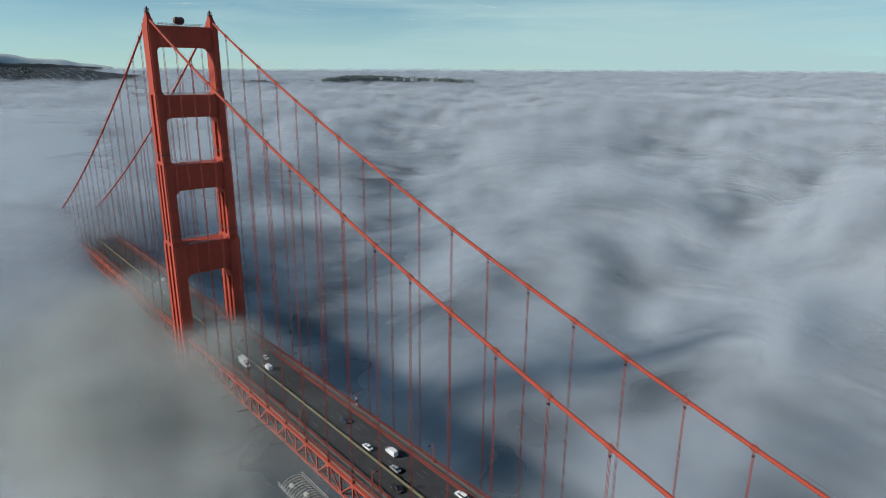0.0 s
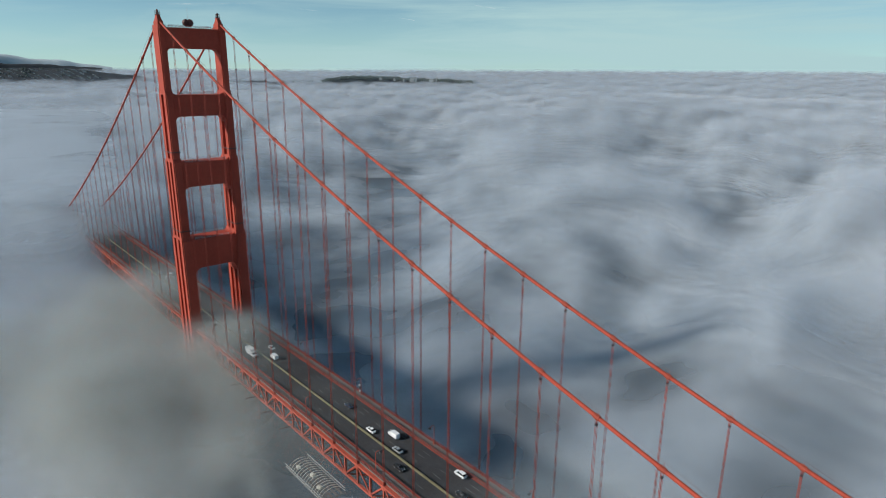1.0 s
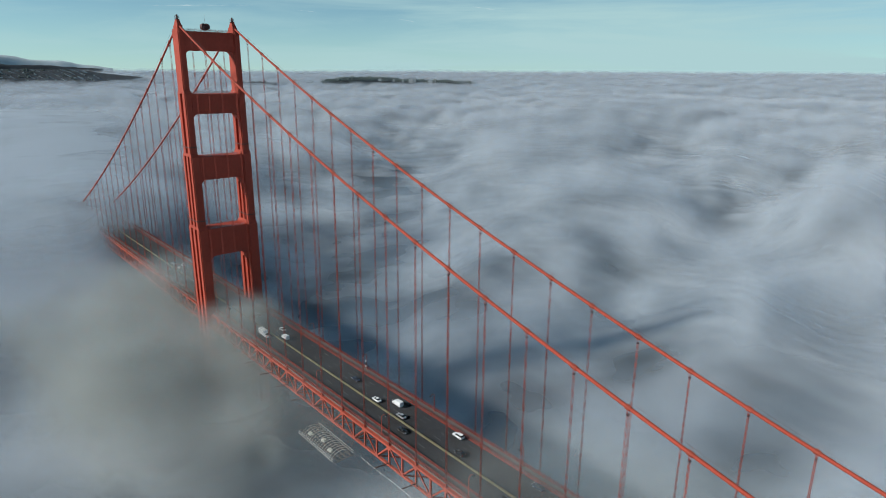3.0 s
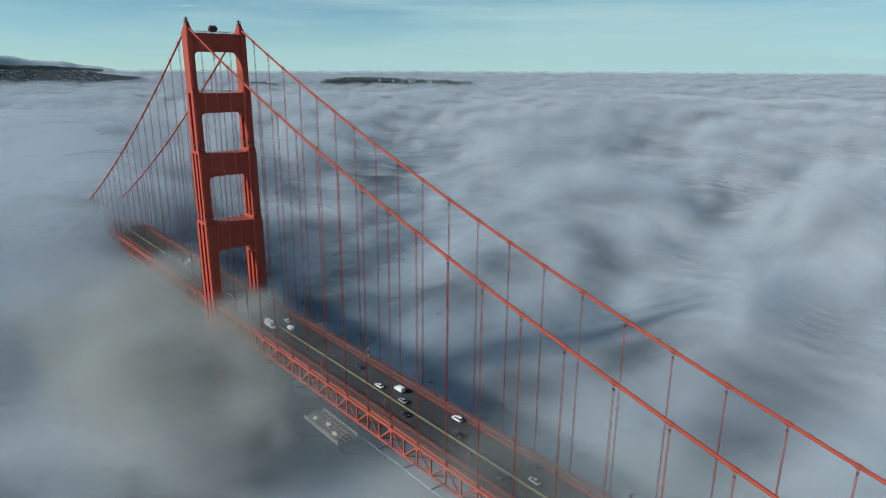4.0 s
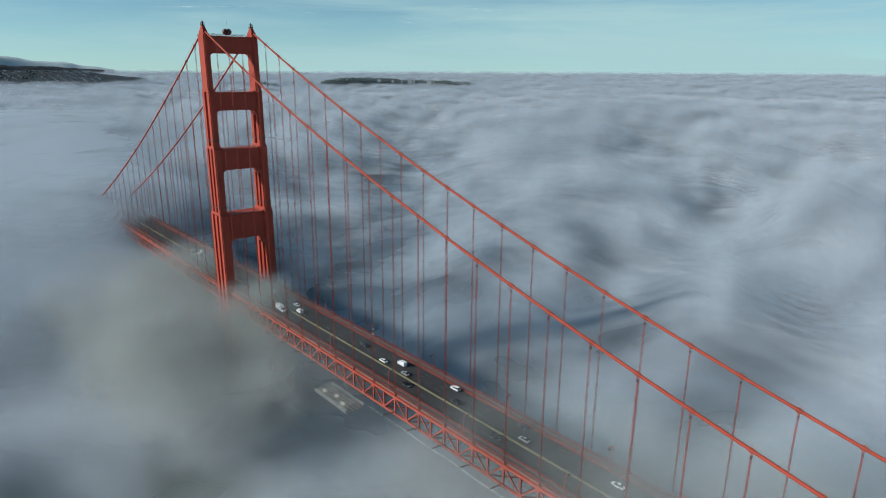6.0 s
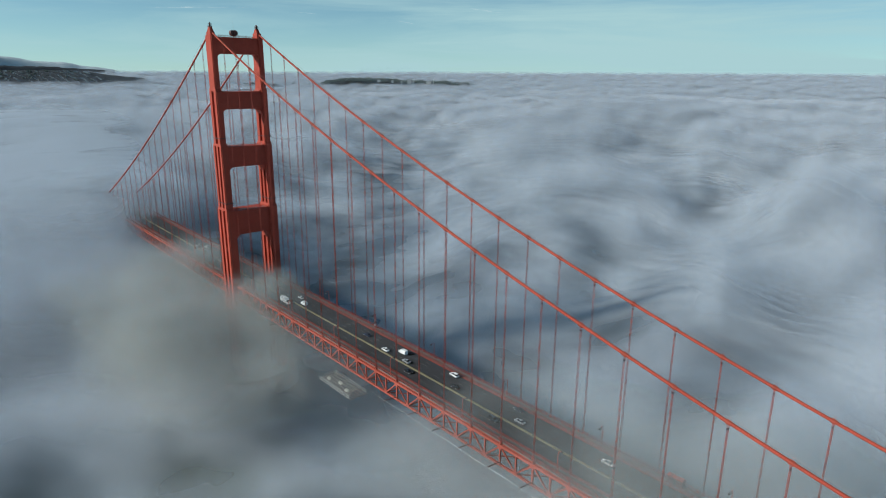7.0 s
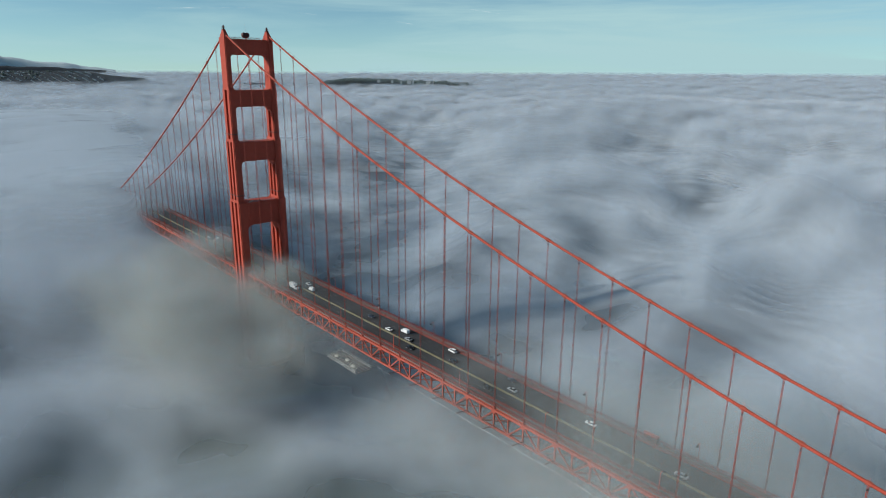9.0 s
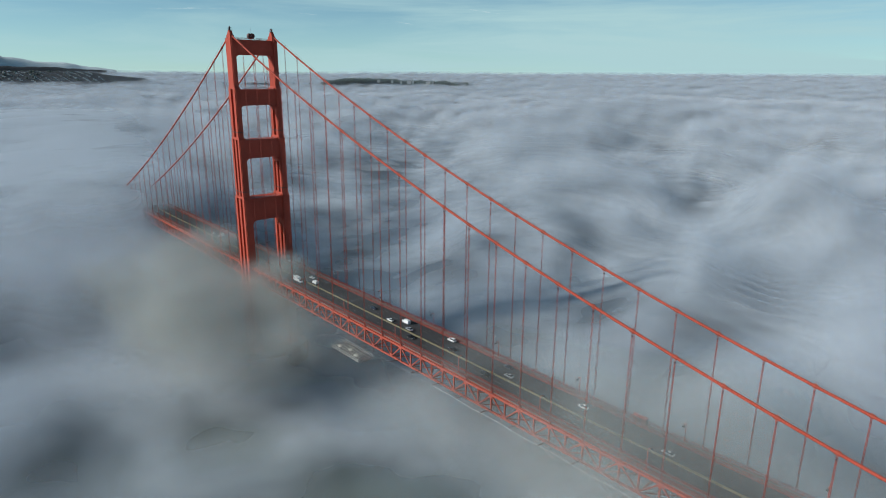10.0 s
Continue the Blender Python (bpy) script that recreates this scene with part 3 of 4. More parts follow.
for index, (z0, z1, deep) in enumerate(STRUTS):
    inner = STAGES[index][3] if index else 12.25
    h = deep / 2
    pieces = [box(-h, h, -inner - 0.3, inner + 0.3, z0, z1)]
    strut = part("portal_strut", data_of("portal_strut", pieces, ORANGE, bevel=0.1), tower)
    # raised rims and upright ribs on both broad faces
    for face in (-1, 1):
        a, b = sorted((face * h, face * (h + 0.16)))
        rims = [box(a, b, -inner + 0.05, inner - 0.05, z1 - 0.9, z1 - 0.05), box(a, b, -inner + 0.05, inner - 0.05, z0 + 0.05, z0 + 0.7)]
        for rim in rims:
            part("rim", data_of("rim", [rim], ORANGE), strut)
    # stepped corner brackets under the strut, small coves on it
    for side in (-1, 1):
        wide, high = ((2.6, 2.8), (3.0, 3.2), (3.4, 3.6), (4.2, 5.2))[index]
        low_inner = (STAGES[0][3], STAGES[1][3], STAGES[2][3], STAGES[3][3])[index]
        line = [(low_inner + 0.2, z0 + 0.2)]
        for i in range(6):
            u = i / 5
            line.append((low_inner - 0.15 - wide * (1 - u) ** 1.7, z0 - high * u ** 1.7 + (0.2 if i == 0 else 0)))
            if 0 < i < 5:
                w = (i + 1) / 5
                line.append((low_inner - 0.15 - wide * (1 - w) ** 1.7, z0 - high * u ** 1.7))
        line.append((low_inner + 0.2, z0 - high))
        part("corner_bracket", data_of("corner_bracket", [prism([(side * p, q) for p, q in line], -h + 0.4, h - 0.4, "x")], ORANGE), strut)
        if index:
            up_inner = STAGES[index - 1][3]
            line = [(up_inner + 0.2, z1 - 0.2), (up_inner - 1.6, z1 - 0.2), (up_inner - 1.6, z1 + 0.25), (up_inner - 0.8, z1 + 0.5), (up_inner - 0.35, z1 + 1.0), (up_inner - 0.1, z1 + 1.9), (up_inner + 0.2, z1 + 1.9)]
            part("corner_cove", data_of("corner_cove", [prism([(side * p, q) for p, q in line], -h + 0.5, h - 0.5, "x")], ORANGE), strut)
    # maintenance rails on the strut
    for face in (-1, 1):
        rails = []
        for zc in (z1 + 0.55, z1 + 1.1):
            rails.append(tube([(face * (h - 0.25), -inner + 1.7, zc), (face * (h - 0.25), inner - 1.7, zc)], 0.06, 5))
        for i in range(13):
            y = (i - 6) * (inner - 1.8) / 6
            rails.append(bar((face * (h - 0.25), y, z1 - 0.05), (face * (h - 0.25), y, z1 + 1.15), 0.09, 0.09))
        part("handrail", data_of("handrail", rails, STEEL_ORANGE if index == 0 else GREY), strut)

# foot of the tower in the sea
part("pier", data_of("pier", [prism([(24 * math.cos(a) * 0.7, 26 * math.sin(a)) for a in [2 * math.pi * i / 24 for i in range(24)]], -2, 13.4)], WALKWAY), tower, "grey concrete pier in the water")

dish = thing("dish_antenna", "dark red twin drum antenna with a whip mast", "antenna")
for y, face in ((-2.3, 1), (0.0, -1)):
    turn = Matrix.Translation((1.4, y, 222.7)) @ Matrix.Rotation(radians(35 * face), 4, "Z")
    drum_v, drum_f = [], []
    for k, (u, r) in enumerate(((-0.9, 0.6), (-0.65, 1.25), (0.0, 1.55), (0.7, 1.6), (0.78, 1.4))):
        for s in range(18):
            a = 2 * math.pi * s / 18
            drum_v.append(tuple(turn @ Vector((u, r * math.cos(a), r * math.sin(a)))))
    drum_f = [(k * 18 + s, k * 18 + (s + 1) % 18, (k + 1) * 18 + (s + 1) % 18, (k + 1) * 18 + s) for k in range(4) for s in range(18)]
    drum_f += [tuple(range(18)), tuple(range(72, 90))]
    part("dish", data_of("dish", [(drum_v, drum_f)], RUST, smooth=False), dish)
part("stand", data_of("stand", [tube([(1.4, -1.15, 220.3), (1.4, -1.15, 222.4)], 0.22, 8), bar((1.4, -2.4, 221.0), (1.4, 0.1, 221.0), 0.16, 0.16)], RUST), dish)
part("whip_mast", data_of("whip_mast", [tube([(1.4, -0.9, 221.0), (1.4, -0.9, 224.5), (1.4, -0.9, 229.2)], [0.08, 0.06, 0.03], 6)], GREY), dish)

# ---- main cables ----
BAND = data_of("cable_band", [tube([(-0.62, 0, 0), (0.62, 0, 0)], 0.56, 14), tube([(-0.66, 0, 0), (-0.5, 0, 0)], 0.66, 14), tube([(0.5, 0, 0), (0.66, 0, 0)], 0.66, 14),
                              tube([(-0.12, 0, 0), (0.12, 0, 0)], 0.64, 14), box(-0.6, 0.6, -0.1, 0.1, 0.5, 0.72), box(-0.6, 0.6, -0.1, 0.1, -0.72, -0.5)], STEEL_ORANGE)
STAYS = [data_of("stanchion", [bar((0, s * 0.42, 0.4), (0, s * 0.62, 1.2), 0.06, 0.06)], STEEL_ORANGE) for s in (-1, 1)]
for side, where in ((-1, "east"), (1, "west")):
    y = side * HALF
    main = thing("main_cable", "thick orange main suspension cable with clamped bands", "suspension cable", "main cables of the bridge")
    xs = [SOUTH_END + PANEL / 4 * i for i in range(int((NORTH_END - SOUTH_END) / (PANEL / 4)) + 1)]
    xs = [x for x in xs if abs(x) > 2.4] + [-2.4, -1.2, 0, 1.2, 2.4]
    xs.sort()
    line = [(x, y, cable_height(x) if abs(x) > 2.4 else cable_height(2.4) + 0.75 * (1 - (x / 2.4) ** 2)) for x in xs]
    part("cable", data_of("cable", [tube(line, 0.47, 14)], ORANGE, smooth=True), main)
    for dy in (-0.62, 0.62):
        rope = [(x, y + dy, cable_height(x) + 1.2 - 0.12 * math.sin(math.pi * ((x - FIRST) / PANEL % 1))) for x in xs if abs(x) > 5 and x > 0]
        part("hand_rope", data_of("hand_rope", [tube(rope, 0.028, 4)], RUST), main, "thin dark wire hand rope")
        rope = [(x, y + dy, cable_height(x) + 1.2) for x in xs if x < -5]
        part("hand_rope", data_of("hand_rope", [tube(rope, 0.028, 4)], RUST), main, "thin dark wire hand rope")
    for x in HANGERS:
        slope = math.atan((cable_height(x + 0.5) - cable_height(x - 0.5)))
        spot = Matrix.Translation((x, y, cable_height(x))) @ Matrix.Rotation(-slope, 4, "Y")
        part("cable_band", BAND, main, at=spot)
        for stay in STAYS:
            part("stanchion", stay, main, at=Matrix.Translation((x, y, cable_height(x))))

# ---- suspenders ----
CLAMP = data_of("clamp", [box(-0.26, 0.26, -0.28, 0.28, -1.95, -1.65)], DARK)
SOCKET = data_of("socket", [box(-0.3, 0.3, -0.42, 0.42, 0.0, 0.5), box(-0.2, 0.2, -0.34, 0.34, 0.5, 1.1)], STEEL_ORANGE)
for side in (-1, 1):
    for x in HANGERS:
        top = cable_height(x)
        if top < ROAD + 3:
            continue
        hanger = thing("suspender", "orange wire rope suspender hanging from the main cable", "suspender rope", "suspenders of the bridge", at=pose(x, side * HALF, TOP))
        h = top - TOP
        for dx in (-0.15, 0.15):
            loop = data_of("rope", [tube([(dx, dy * w, z) for w, z in ((0.7, 0.3), (0.6, h - 1.8), (1.25, h - 0.2))], 0.046, 5) for dy in (-0.36, 0.36)], ROPE, smooth=True)
            part("rope", loop, hanger)
        part("clamp", CLAMP, hanger, "dark spreader clamp", at=pose(0, 0, h))
        part("socket", SOCKET, hanger)

# ---- deck ----
X0, X1 = SOUTH_END, NORTH_END
deck = thing("bridge_deck", "dark asphalt bridge roadway between two walkways", "bridge deck", kind="structure")
part("roadway", data_of("roadway", [box(X0, X1, -9.45, 9.45, ROAD - 0.45, ROAD)], ASPHALT), deck)
for side in (-1, 1):
    part("walkway", data_of("walkway", [box(X0, X1, *sorted((side * 9.75, side * 13.2)), ROAD - 0.3, ROAD + 0.16)], WALKWAY), deck, "reddish grey concrete walkway")
    part("kerb", data_of("kerb", [box(X0, X1, *sorted((side * 9.45, side * 9.75)), ROAD - 0.4, ROAD + 0.24)], SHADED_RED), deck, "red steel kerb beam, darkened for shade")
    part("edge_beam", data_of("edge_beam", [box(X0, X1, *sorted((side * 12.75, side * 13.2)), TOP - 0.9, ROAD - 0.32)], STEEL_ORANGE), deck)
dash = data_of("lane_dash", [box(-1.8, 1.8, -0.07, 0.07, ROAD + 0.004, ROAD + 0.010)], MARK)
for y in (-5.9, 1.55, 4.7, 7.0):
    for i in range(52):
        part("lane_dash", dash, deck, at=pose(X0 + 95 + 12.2 * i, y, 0))
beam = data_of("floor_beam", [box(-0.2, 0.2, -13.0, 13.0, TOP - 2.2, TOP - 0.2), box(-0.4, 0.4, -13.0, 13.0, TOP - 2.3, TOP - 2.2)], STEEL_ORANGE)
stringer = data_of("stringer", [box(X0, X1, -0.15, 0.15, TOP - 0.2, ROAD - 0.46)], STEEL_ORANGE)
for y in (-8, -4.8, -1.6, 1.6, 4.8, 8):
    part("stringer", stringer, deck, at=pose(0, y, 0))
NODES = [FIRST + PANEL / 2 * i for i in range(-45, 84)]
NODES = [x for x in NODES if X0 < x < X1]
for x in NODES:
    part("floor_beam", beam, deck, at=pose(x, 0, 0))
brace = data_of("bottom_brace", [bar((-PANEL / 2, -HALF, BOTTOM), (PANEL / 2, 0, BOTTOM), 0.45, 0.4), bar((PANEL / 2, 0, BOTTOM), (-PANEL / 2, HALF, BOTTOM), 0.45, 0.4), box(-PANEL / 2 - 0.2, -PANEL / 2 + 0.2, -HALF + 0.3, HALF - 0.3, BOTTOM - 0.3, BOTTOM + 0.3)], STEEL_ORANGE)
for x in NODES[1::2]:
    part("bottom_brace", brace, deck, at=pose(x, 0, 0))

# stiffening trusses
P = PANEL / 2
post_data = data_of("vertical", [box(-0.24, 0.24, -0.26, 0.26, BOTTOM, TOP - 0.9), box(-0.3, 0.3, -0.31, -0.26, BOTTOM, TOP - 0.9), box(-0.3, 0.3, 0.26, 0.31, BOTTOM, TOP - 0.9)], STEEL_ORANGE)
rise = data_of("diagonal", [bar((-P, 0, BOTTOM + 0.2), (0, 0, TOP - 0.7), 0.42, 0.5)], STEEL_ORANGE)
fall = data_of("diagonal", [bar((0, 0, TOP - 0.7), (P, 0, BOTTOM + 0.2), 0.42, 0.5)], STEEL_ORANGE)
plate_low = data_of("gusset", [prism([(-1.25, BOTTOM - 0.3), (1.25, BOTTOM - 0.3), (1.25, BOTTOM + 0.5), (0.5, BOTTOM + 1.5), (-0.5, BOTTOM + 1.5), (-1.25, BOTTOM + 0.5)], -0.36, 0.36, "y")], STEEL_ORANGE)
plate_top = data_of("gusset", [prism([(-1.2, TOP - 0.9), (-0.5, TOP - 1.9), (0.5, TOP - 1.9), (1.2, TOP - 0.9), (1.2, TOP - 0.2), (-1.2, TOP - 0.2)], -0.47, 0.47, "y")], STEEL_ORANGE)
for side in (-1, 1):
    truss = thing("stiffening_truss", "orange steel stiffening truss with verticals and diagonals under the deck edge", "bridge truss", "trusses of the deck", at=pose(0, side * HALF, 0))
    part("top_chord", data_of("top_chord", [box(X0, X1, -0.44, 0.44, TOP - 0.9, TOP), box(X0, X1, -0.56, 0.56, TOP, TOP + 0.08)], STEEL_ORANGE), truss)
    part("bottom_chord", data_of("bottom_chord", [box(X0, X1, -0.42, 0.42, BOTTOM - 0.45, BOTTOM + 0.35)], STEEL_ORANGE), truss)
    for i, x in enumerate(NODES):
        part("vertical", post_data, truss, at=pose(x, 0, 0))
        hanger_node = abs(((x - FIRST) / PANEL) % 1) < 0.1 or abs(((x - FIRST) / PANEL) % 1) > 0.9
        if hanger_node:
            part("gusset", plate_top, truss, at=pose(x, 0, 0))
            part("diagonal", rise, truss, at=pose(x, 0, 0))
            part("diagonal", fall, truss, at=pose(x, 0, 0))
        else:
            part("gusset", plate_low, truss, at=pose(x, 0, 0))

# railings
for side in (-1, 1):
    for y, high, what in ((12.95, 1.25, "outer"), (9.95, 0.95, "inner")):
        rail = thing("railing", "red steel walkway railing with upright bars, darkened for shade", "railing", "railings of the bridge", at=pose(0, side * y, ROAD + 0.16))
        part("top_rail", data_of("top_rail", [box(X0, X1, -0.11, 0.11, high - 0.12, high)], SHADED_RED), rail)
        part("bottom_rail", data_of("bottom_rail", [box(X0, X1, -0.08, 0.08, 0.12, 0.22)], SHADED_RED), rail)
        post = data_of("post", [box(-0.13, 0.13, -0.1, 0.1, 0.0, high + 0.06)], SHADED_RED)
        for i in range(int((X1 - X0) / 3.81)):
            part("post", post, rail, at=pose(X0 + 1.9 + 3.81 * i, 0, 0))
        bars = []
        step = 0.32 if what == "outer" else 0.9
        for i in range(int((420 - X0) / step)):
            u = X0 + step * (i + 0.5)
            bars.append(box(u - 0.035, u + 0.035, -0.03, 0.03, 0.22, high - 0.12))
        pickets = part("picket", data_of("picket", bars, SHADED_RED), rail)
        pickets["kind"] = "stuff"

# movable median barrier
median = thing("median_barrier", "pale yellowish movable traffic barrier of short blocks", "traffic barrier")
block = data_of("barrier_block", [prism([(-0.23, ROAD), (0.23, ROAD), (0.21, ROAD + 0.15), (0.1, ROAD + 0.45), (0.15, ROAD + 0.6), (0.15, ROAD + 0.82), (-0.15, ROAD + 0.82), (-0.15, ROAD + 0.6), (-0.1, ROAD + 0.45), (-0.21, ROAD + 0.15)], -1.24, 1.24, "x")], BARRIER)
for i in range(255):
    part("barrier_block", block, median, at=pose(-220 + 2.52 * i, -1.9, 0))

# ---- street lamps ----
def street_lamp():
    lamp = thing("street_lamp", "orange gooseneck street lamp on the bridge walkway", "street lamp", "lamps along the bridge")
    part("post", data_of("post", [tube([(0, 0, 0), (0, 0, 0.9), (0, 0, 0.95), (0, 0, 6.2)], [0.26, 0.24, 0.15, 0.11], 8)], STEEL_ORANGE), lamp)
    neck = [(0, 0, 6.2)] + [(0, 0.85 - 0.85 * math.cos(a), 6.9 + 0.75 * math.sin(a)) for a in [math.pi * i / 12 for i in range(0, 10)]] + [(0, 1.85, 7.2)]
    part("neck", data_of("neck", [tube(neck, 0.1, 8)], STEEL_ORANGE), lamp)
    head = part("lantern", data_of("lantern", [prism([(-0.32, 6.75), (0.32, 6.75), (0.4, 7.1), (0.22, 7.35), (-0.22, 7.35), (-0.4, 7.1)], 1.5, 2.35, "y")], DARK, bevel=0.04), lamp, "dark lamp head")
    part("lens", data_of("lens", [box(-0.26, 0.26, 1.58, 2.27, 6.68, 6.745)], LAMP_LENS), head)
    return lamp


first_lamp = street_lamp()
first_lamp.matrix_basis = pose(162.6, -12.4, ROAD + 0.16)
for i in range(-9, 7):
    for side in (-1, 1):
        if (i, side) == (0, -1) or abs(162.6 + 45.72 * i) < 12:
            continue
        copy_thing(first_lamp, pose(162.6 + 45.72 * i, side * 12.4, ROAD + 0.16, 0, 0, 0 if side < 0 else 180))

# coiled hose and box hung on one lamp post
kit = thing("service_box", "small pale equipment boxes strapped to a lamp post", "equipment box")
for i, z in enumerate((1.6, 3.0, 4.2)):
    part("box_body", data_of("box_body", [box(-0.3, 0.3, -0.5, 0.02, z, z + 0.7)], (GREY, DARK, GREY)[i], ), kit)
kit.matrix_basis = pose(116.9, 12.0, ROAD + 0.16)

# dark red service cabin on the far walkway
cabin = thing("service_cabin", "dark red steel service cabin on the far walkway", "cabin", at=pose(282.5, 12.0, ROAD + 0.16))
part("wall", data_of("wall", [box(-2.6, 2.6, -0.95, 0.7, 0, 2.5)], RUST, bevel=0.05), cabin)
part("roof", data_of("roof", [prism([(-1.15, 2.5), (0.9, 2.5), (0.9, 2.7), (-0.1, 3.1), (-1.15, 2.7)], -2.8, 2.8, "x")], STEEL_ORANGE), cabin)
part("door", data_of("door", [box(-0.5, 0.5, -0.99, -0.952, 0.1, 2.1)], DARK), cabin)

# ---- safety net brackets and the hung work platform ----
ARM = data_of("arm", [bar((0, -0.45, 68.2), (0, -6.4, 68.9), 0.24, 0.3)], RUST)
for i in range(2, 26):
    x = FIRST + PANEL * i
    if 118 < x < 158:
        continue
    out = thing("net_bracket", "dark steel outrigger bracket of the safety net", "bracket", "safety net brackets", at=pose(x, -HALF, 0))
    part("arm", ARM, out)
    part("strut", data_of("strut", [bar((0, -0.45, 66.9), (0, -2.6, 68.3), 0.14, 0.14)], RUST), out)
wire = thing("net_cable", "thin pale edge wire of the safety net", "wire")
part("edge_wire", data_of("edge_wire", [tube([(160 + 5 * i, -20.2, 68.95 - 0.2 * math.sin(i * 1.1)) for i in range(46)], 0.05, 4)], GREY), wire)

rig = thing("work_platform", "pale net-wrapped steel work platform hung beside the truss", "work platform", at=pose(136.0, -20.6, 62.6))
part("floor", data_of("floor", [box(-13, 13, -4.6 + 1.84 * i, -4.6 + 1.84 * i + 0.7, 0.0, 0.2) for i in range(5)] + [box(-13 + 3.25 * i, -12.6 + 3.25 * i, -4.6, 4.6, -0.2, -0.004) for i in range(9)], WALKWAY), rig)
for y in (-4.5, 4.5):
    part("edge_truss", data_of("edge_truss", [bar((-13, y, 1.5), (13, y, 1.5), 0.16, 0.16), bar((-13, y, 0.35), (13, y, 0.35), 0.16, 0.16)] +
                            [bar((-13 + 2 * i, y, 0.35 if i % 2 else 1.5), (-11 + 2 * i, y, 1.5 if i % 2 else 0.35), 0.1, 0.1) for i in range(13)], GREY), rig)
hoop = data_of("hoop", [tube([(0, -4.3, 0.3)] + [(0, -4.3 + 8.6 * u, 0.5 + 2.3 * math.sin(math.pi * u) ** 0.6) for u in [i / 10 for i in range(11)]] + [(0, 4.3, 0.3)], 0.08, 5)], PALE)
for i in range(16):
    part("hoop", hoop, rig, "pale bent hoop", at=pose(-11 + 1.5 * i, 0, 0))
for i in range(3):
    part("crate", data_of("crate", [box(-0.9, 0.9, -0.6, 0.6, 0.21, 1.2)], PALE, bevel=0.06), rig, at=pose(-9 + 7.5 * i, -1.5 + 1.6 * (i % 2), 0, 0, 0, 9 * i))
for i in range(4):
    part("hanger_bar", data_of("hanger_bar", [bar((-11 + 7.3 * i, 4.5, 1.5), (-11 + 7.3 * i, 6.5, 4.6), 0.14, 0.14)], RUST), rig)


# ---- vehicles ----
def loft(rows):
    """A closed body through cross rows: x, half width low, half width high, z low, z high."""
    v, f = [], []
    for x, wl, wh, zl, zh in rows:
        zm = zl + (zh - zl) * 0.55
        v += [(x, -wl * 0.92, zl), (x, -wl, zm), (x, -wh, zh), (x, wh, zh), (x, wl, zm), (x, wl * 0.92, zl)]
    for i in range(len(rows) - 1):
        for s in range(6):
            f.append((i * 6 + s, i * 6 + (s + 1) % 6, (i + 1) * 6 + (s + 1) % 6, (i + 1) * 6 + s))
    f += [tuple(range(6)), tuple(range(len(rows) * 6 - 6, len(rows) * 6))]
    return v, f


SHAPES = {
    "saloon": dict(body=[(-2.3, .8, .72, .42, .72), (-2.2, .88, .8, .3, .92), (-1.2, .9, .82, .26, .98), (0.9, .9, .82, .26, .95), (2.1, .86, .76, .28, .80), (2.32, .74, .64, .4, .62)],
                   glass=[(-1.75, .74, .64, .95, 1.0), (-1.05, .76, .58, .95, 1.36), (0.1, .77, .58, .93, 1.40), (1.15, .75, .68, .90, .97)], roof=(-0.95, 0.12, .56, 1.41), wheel=.33, base=1.4),
    "suv": dict(body=[(-2.35, .86, .8, .45, .9), (-2.3, .94, .88, .36, 1.1), (-1.2, .96, .88, .34, 1.12), (1.0, .96, .88, .34, 1.1), (2.2, .92, .82, .36, 1.0), (2.4, .8, .7, .46, .8)],
                glass=[(-2.2, .82, .70, 1.1, 1.2), (-1.9, .83, .66, 1.1, 1.68), (0.2, .84, .66, 1.1, 1.72), (1.15, .82, .76, 1.08, 1.14)], roof=(-1.95, 0.25, .66, 1.73), wheel=.38, base=1.45),
    "van": dict(body=[(-2.6, .92, .84, .45, 1.95), (-2.55, .98, .88, .38, 2.1), (0.9, .98, .88, .36, 2.12), (1.7, .98, .9, .36, 1.25), (2.5, .92, .82, .38, 1.08), (2.65, .8, .7, .48, .8)],
                glass=[(0.75, .93, .86, 1.2, 1.9), (1.0, .93, .84, 1.2, 1.95), (1.75, .92, .86, 1.18, 1.26)], roof=(-2.4, 0.8, .84, 2.13), wheel=.36, base=1.7),
}


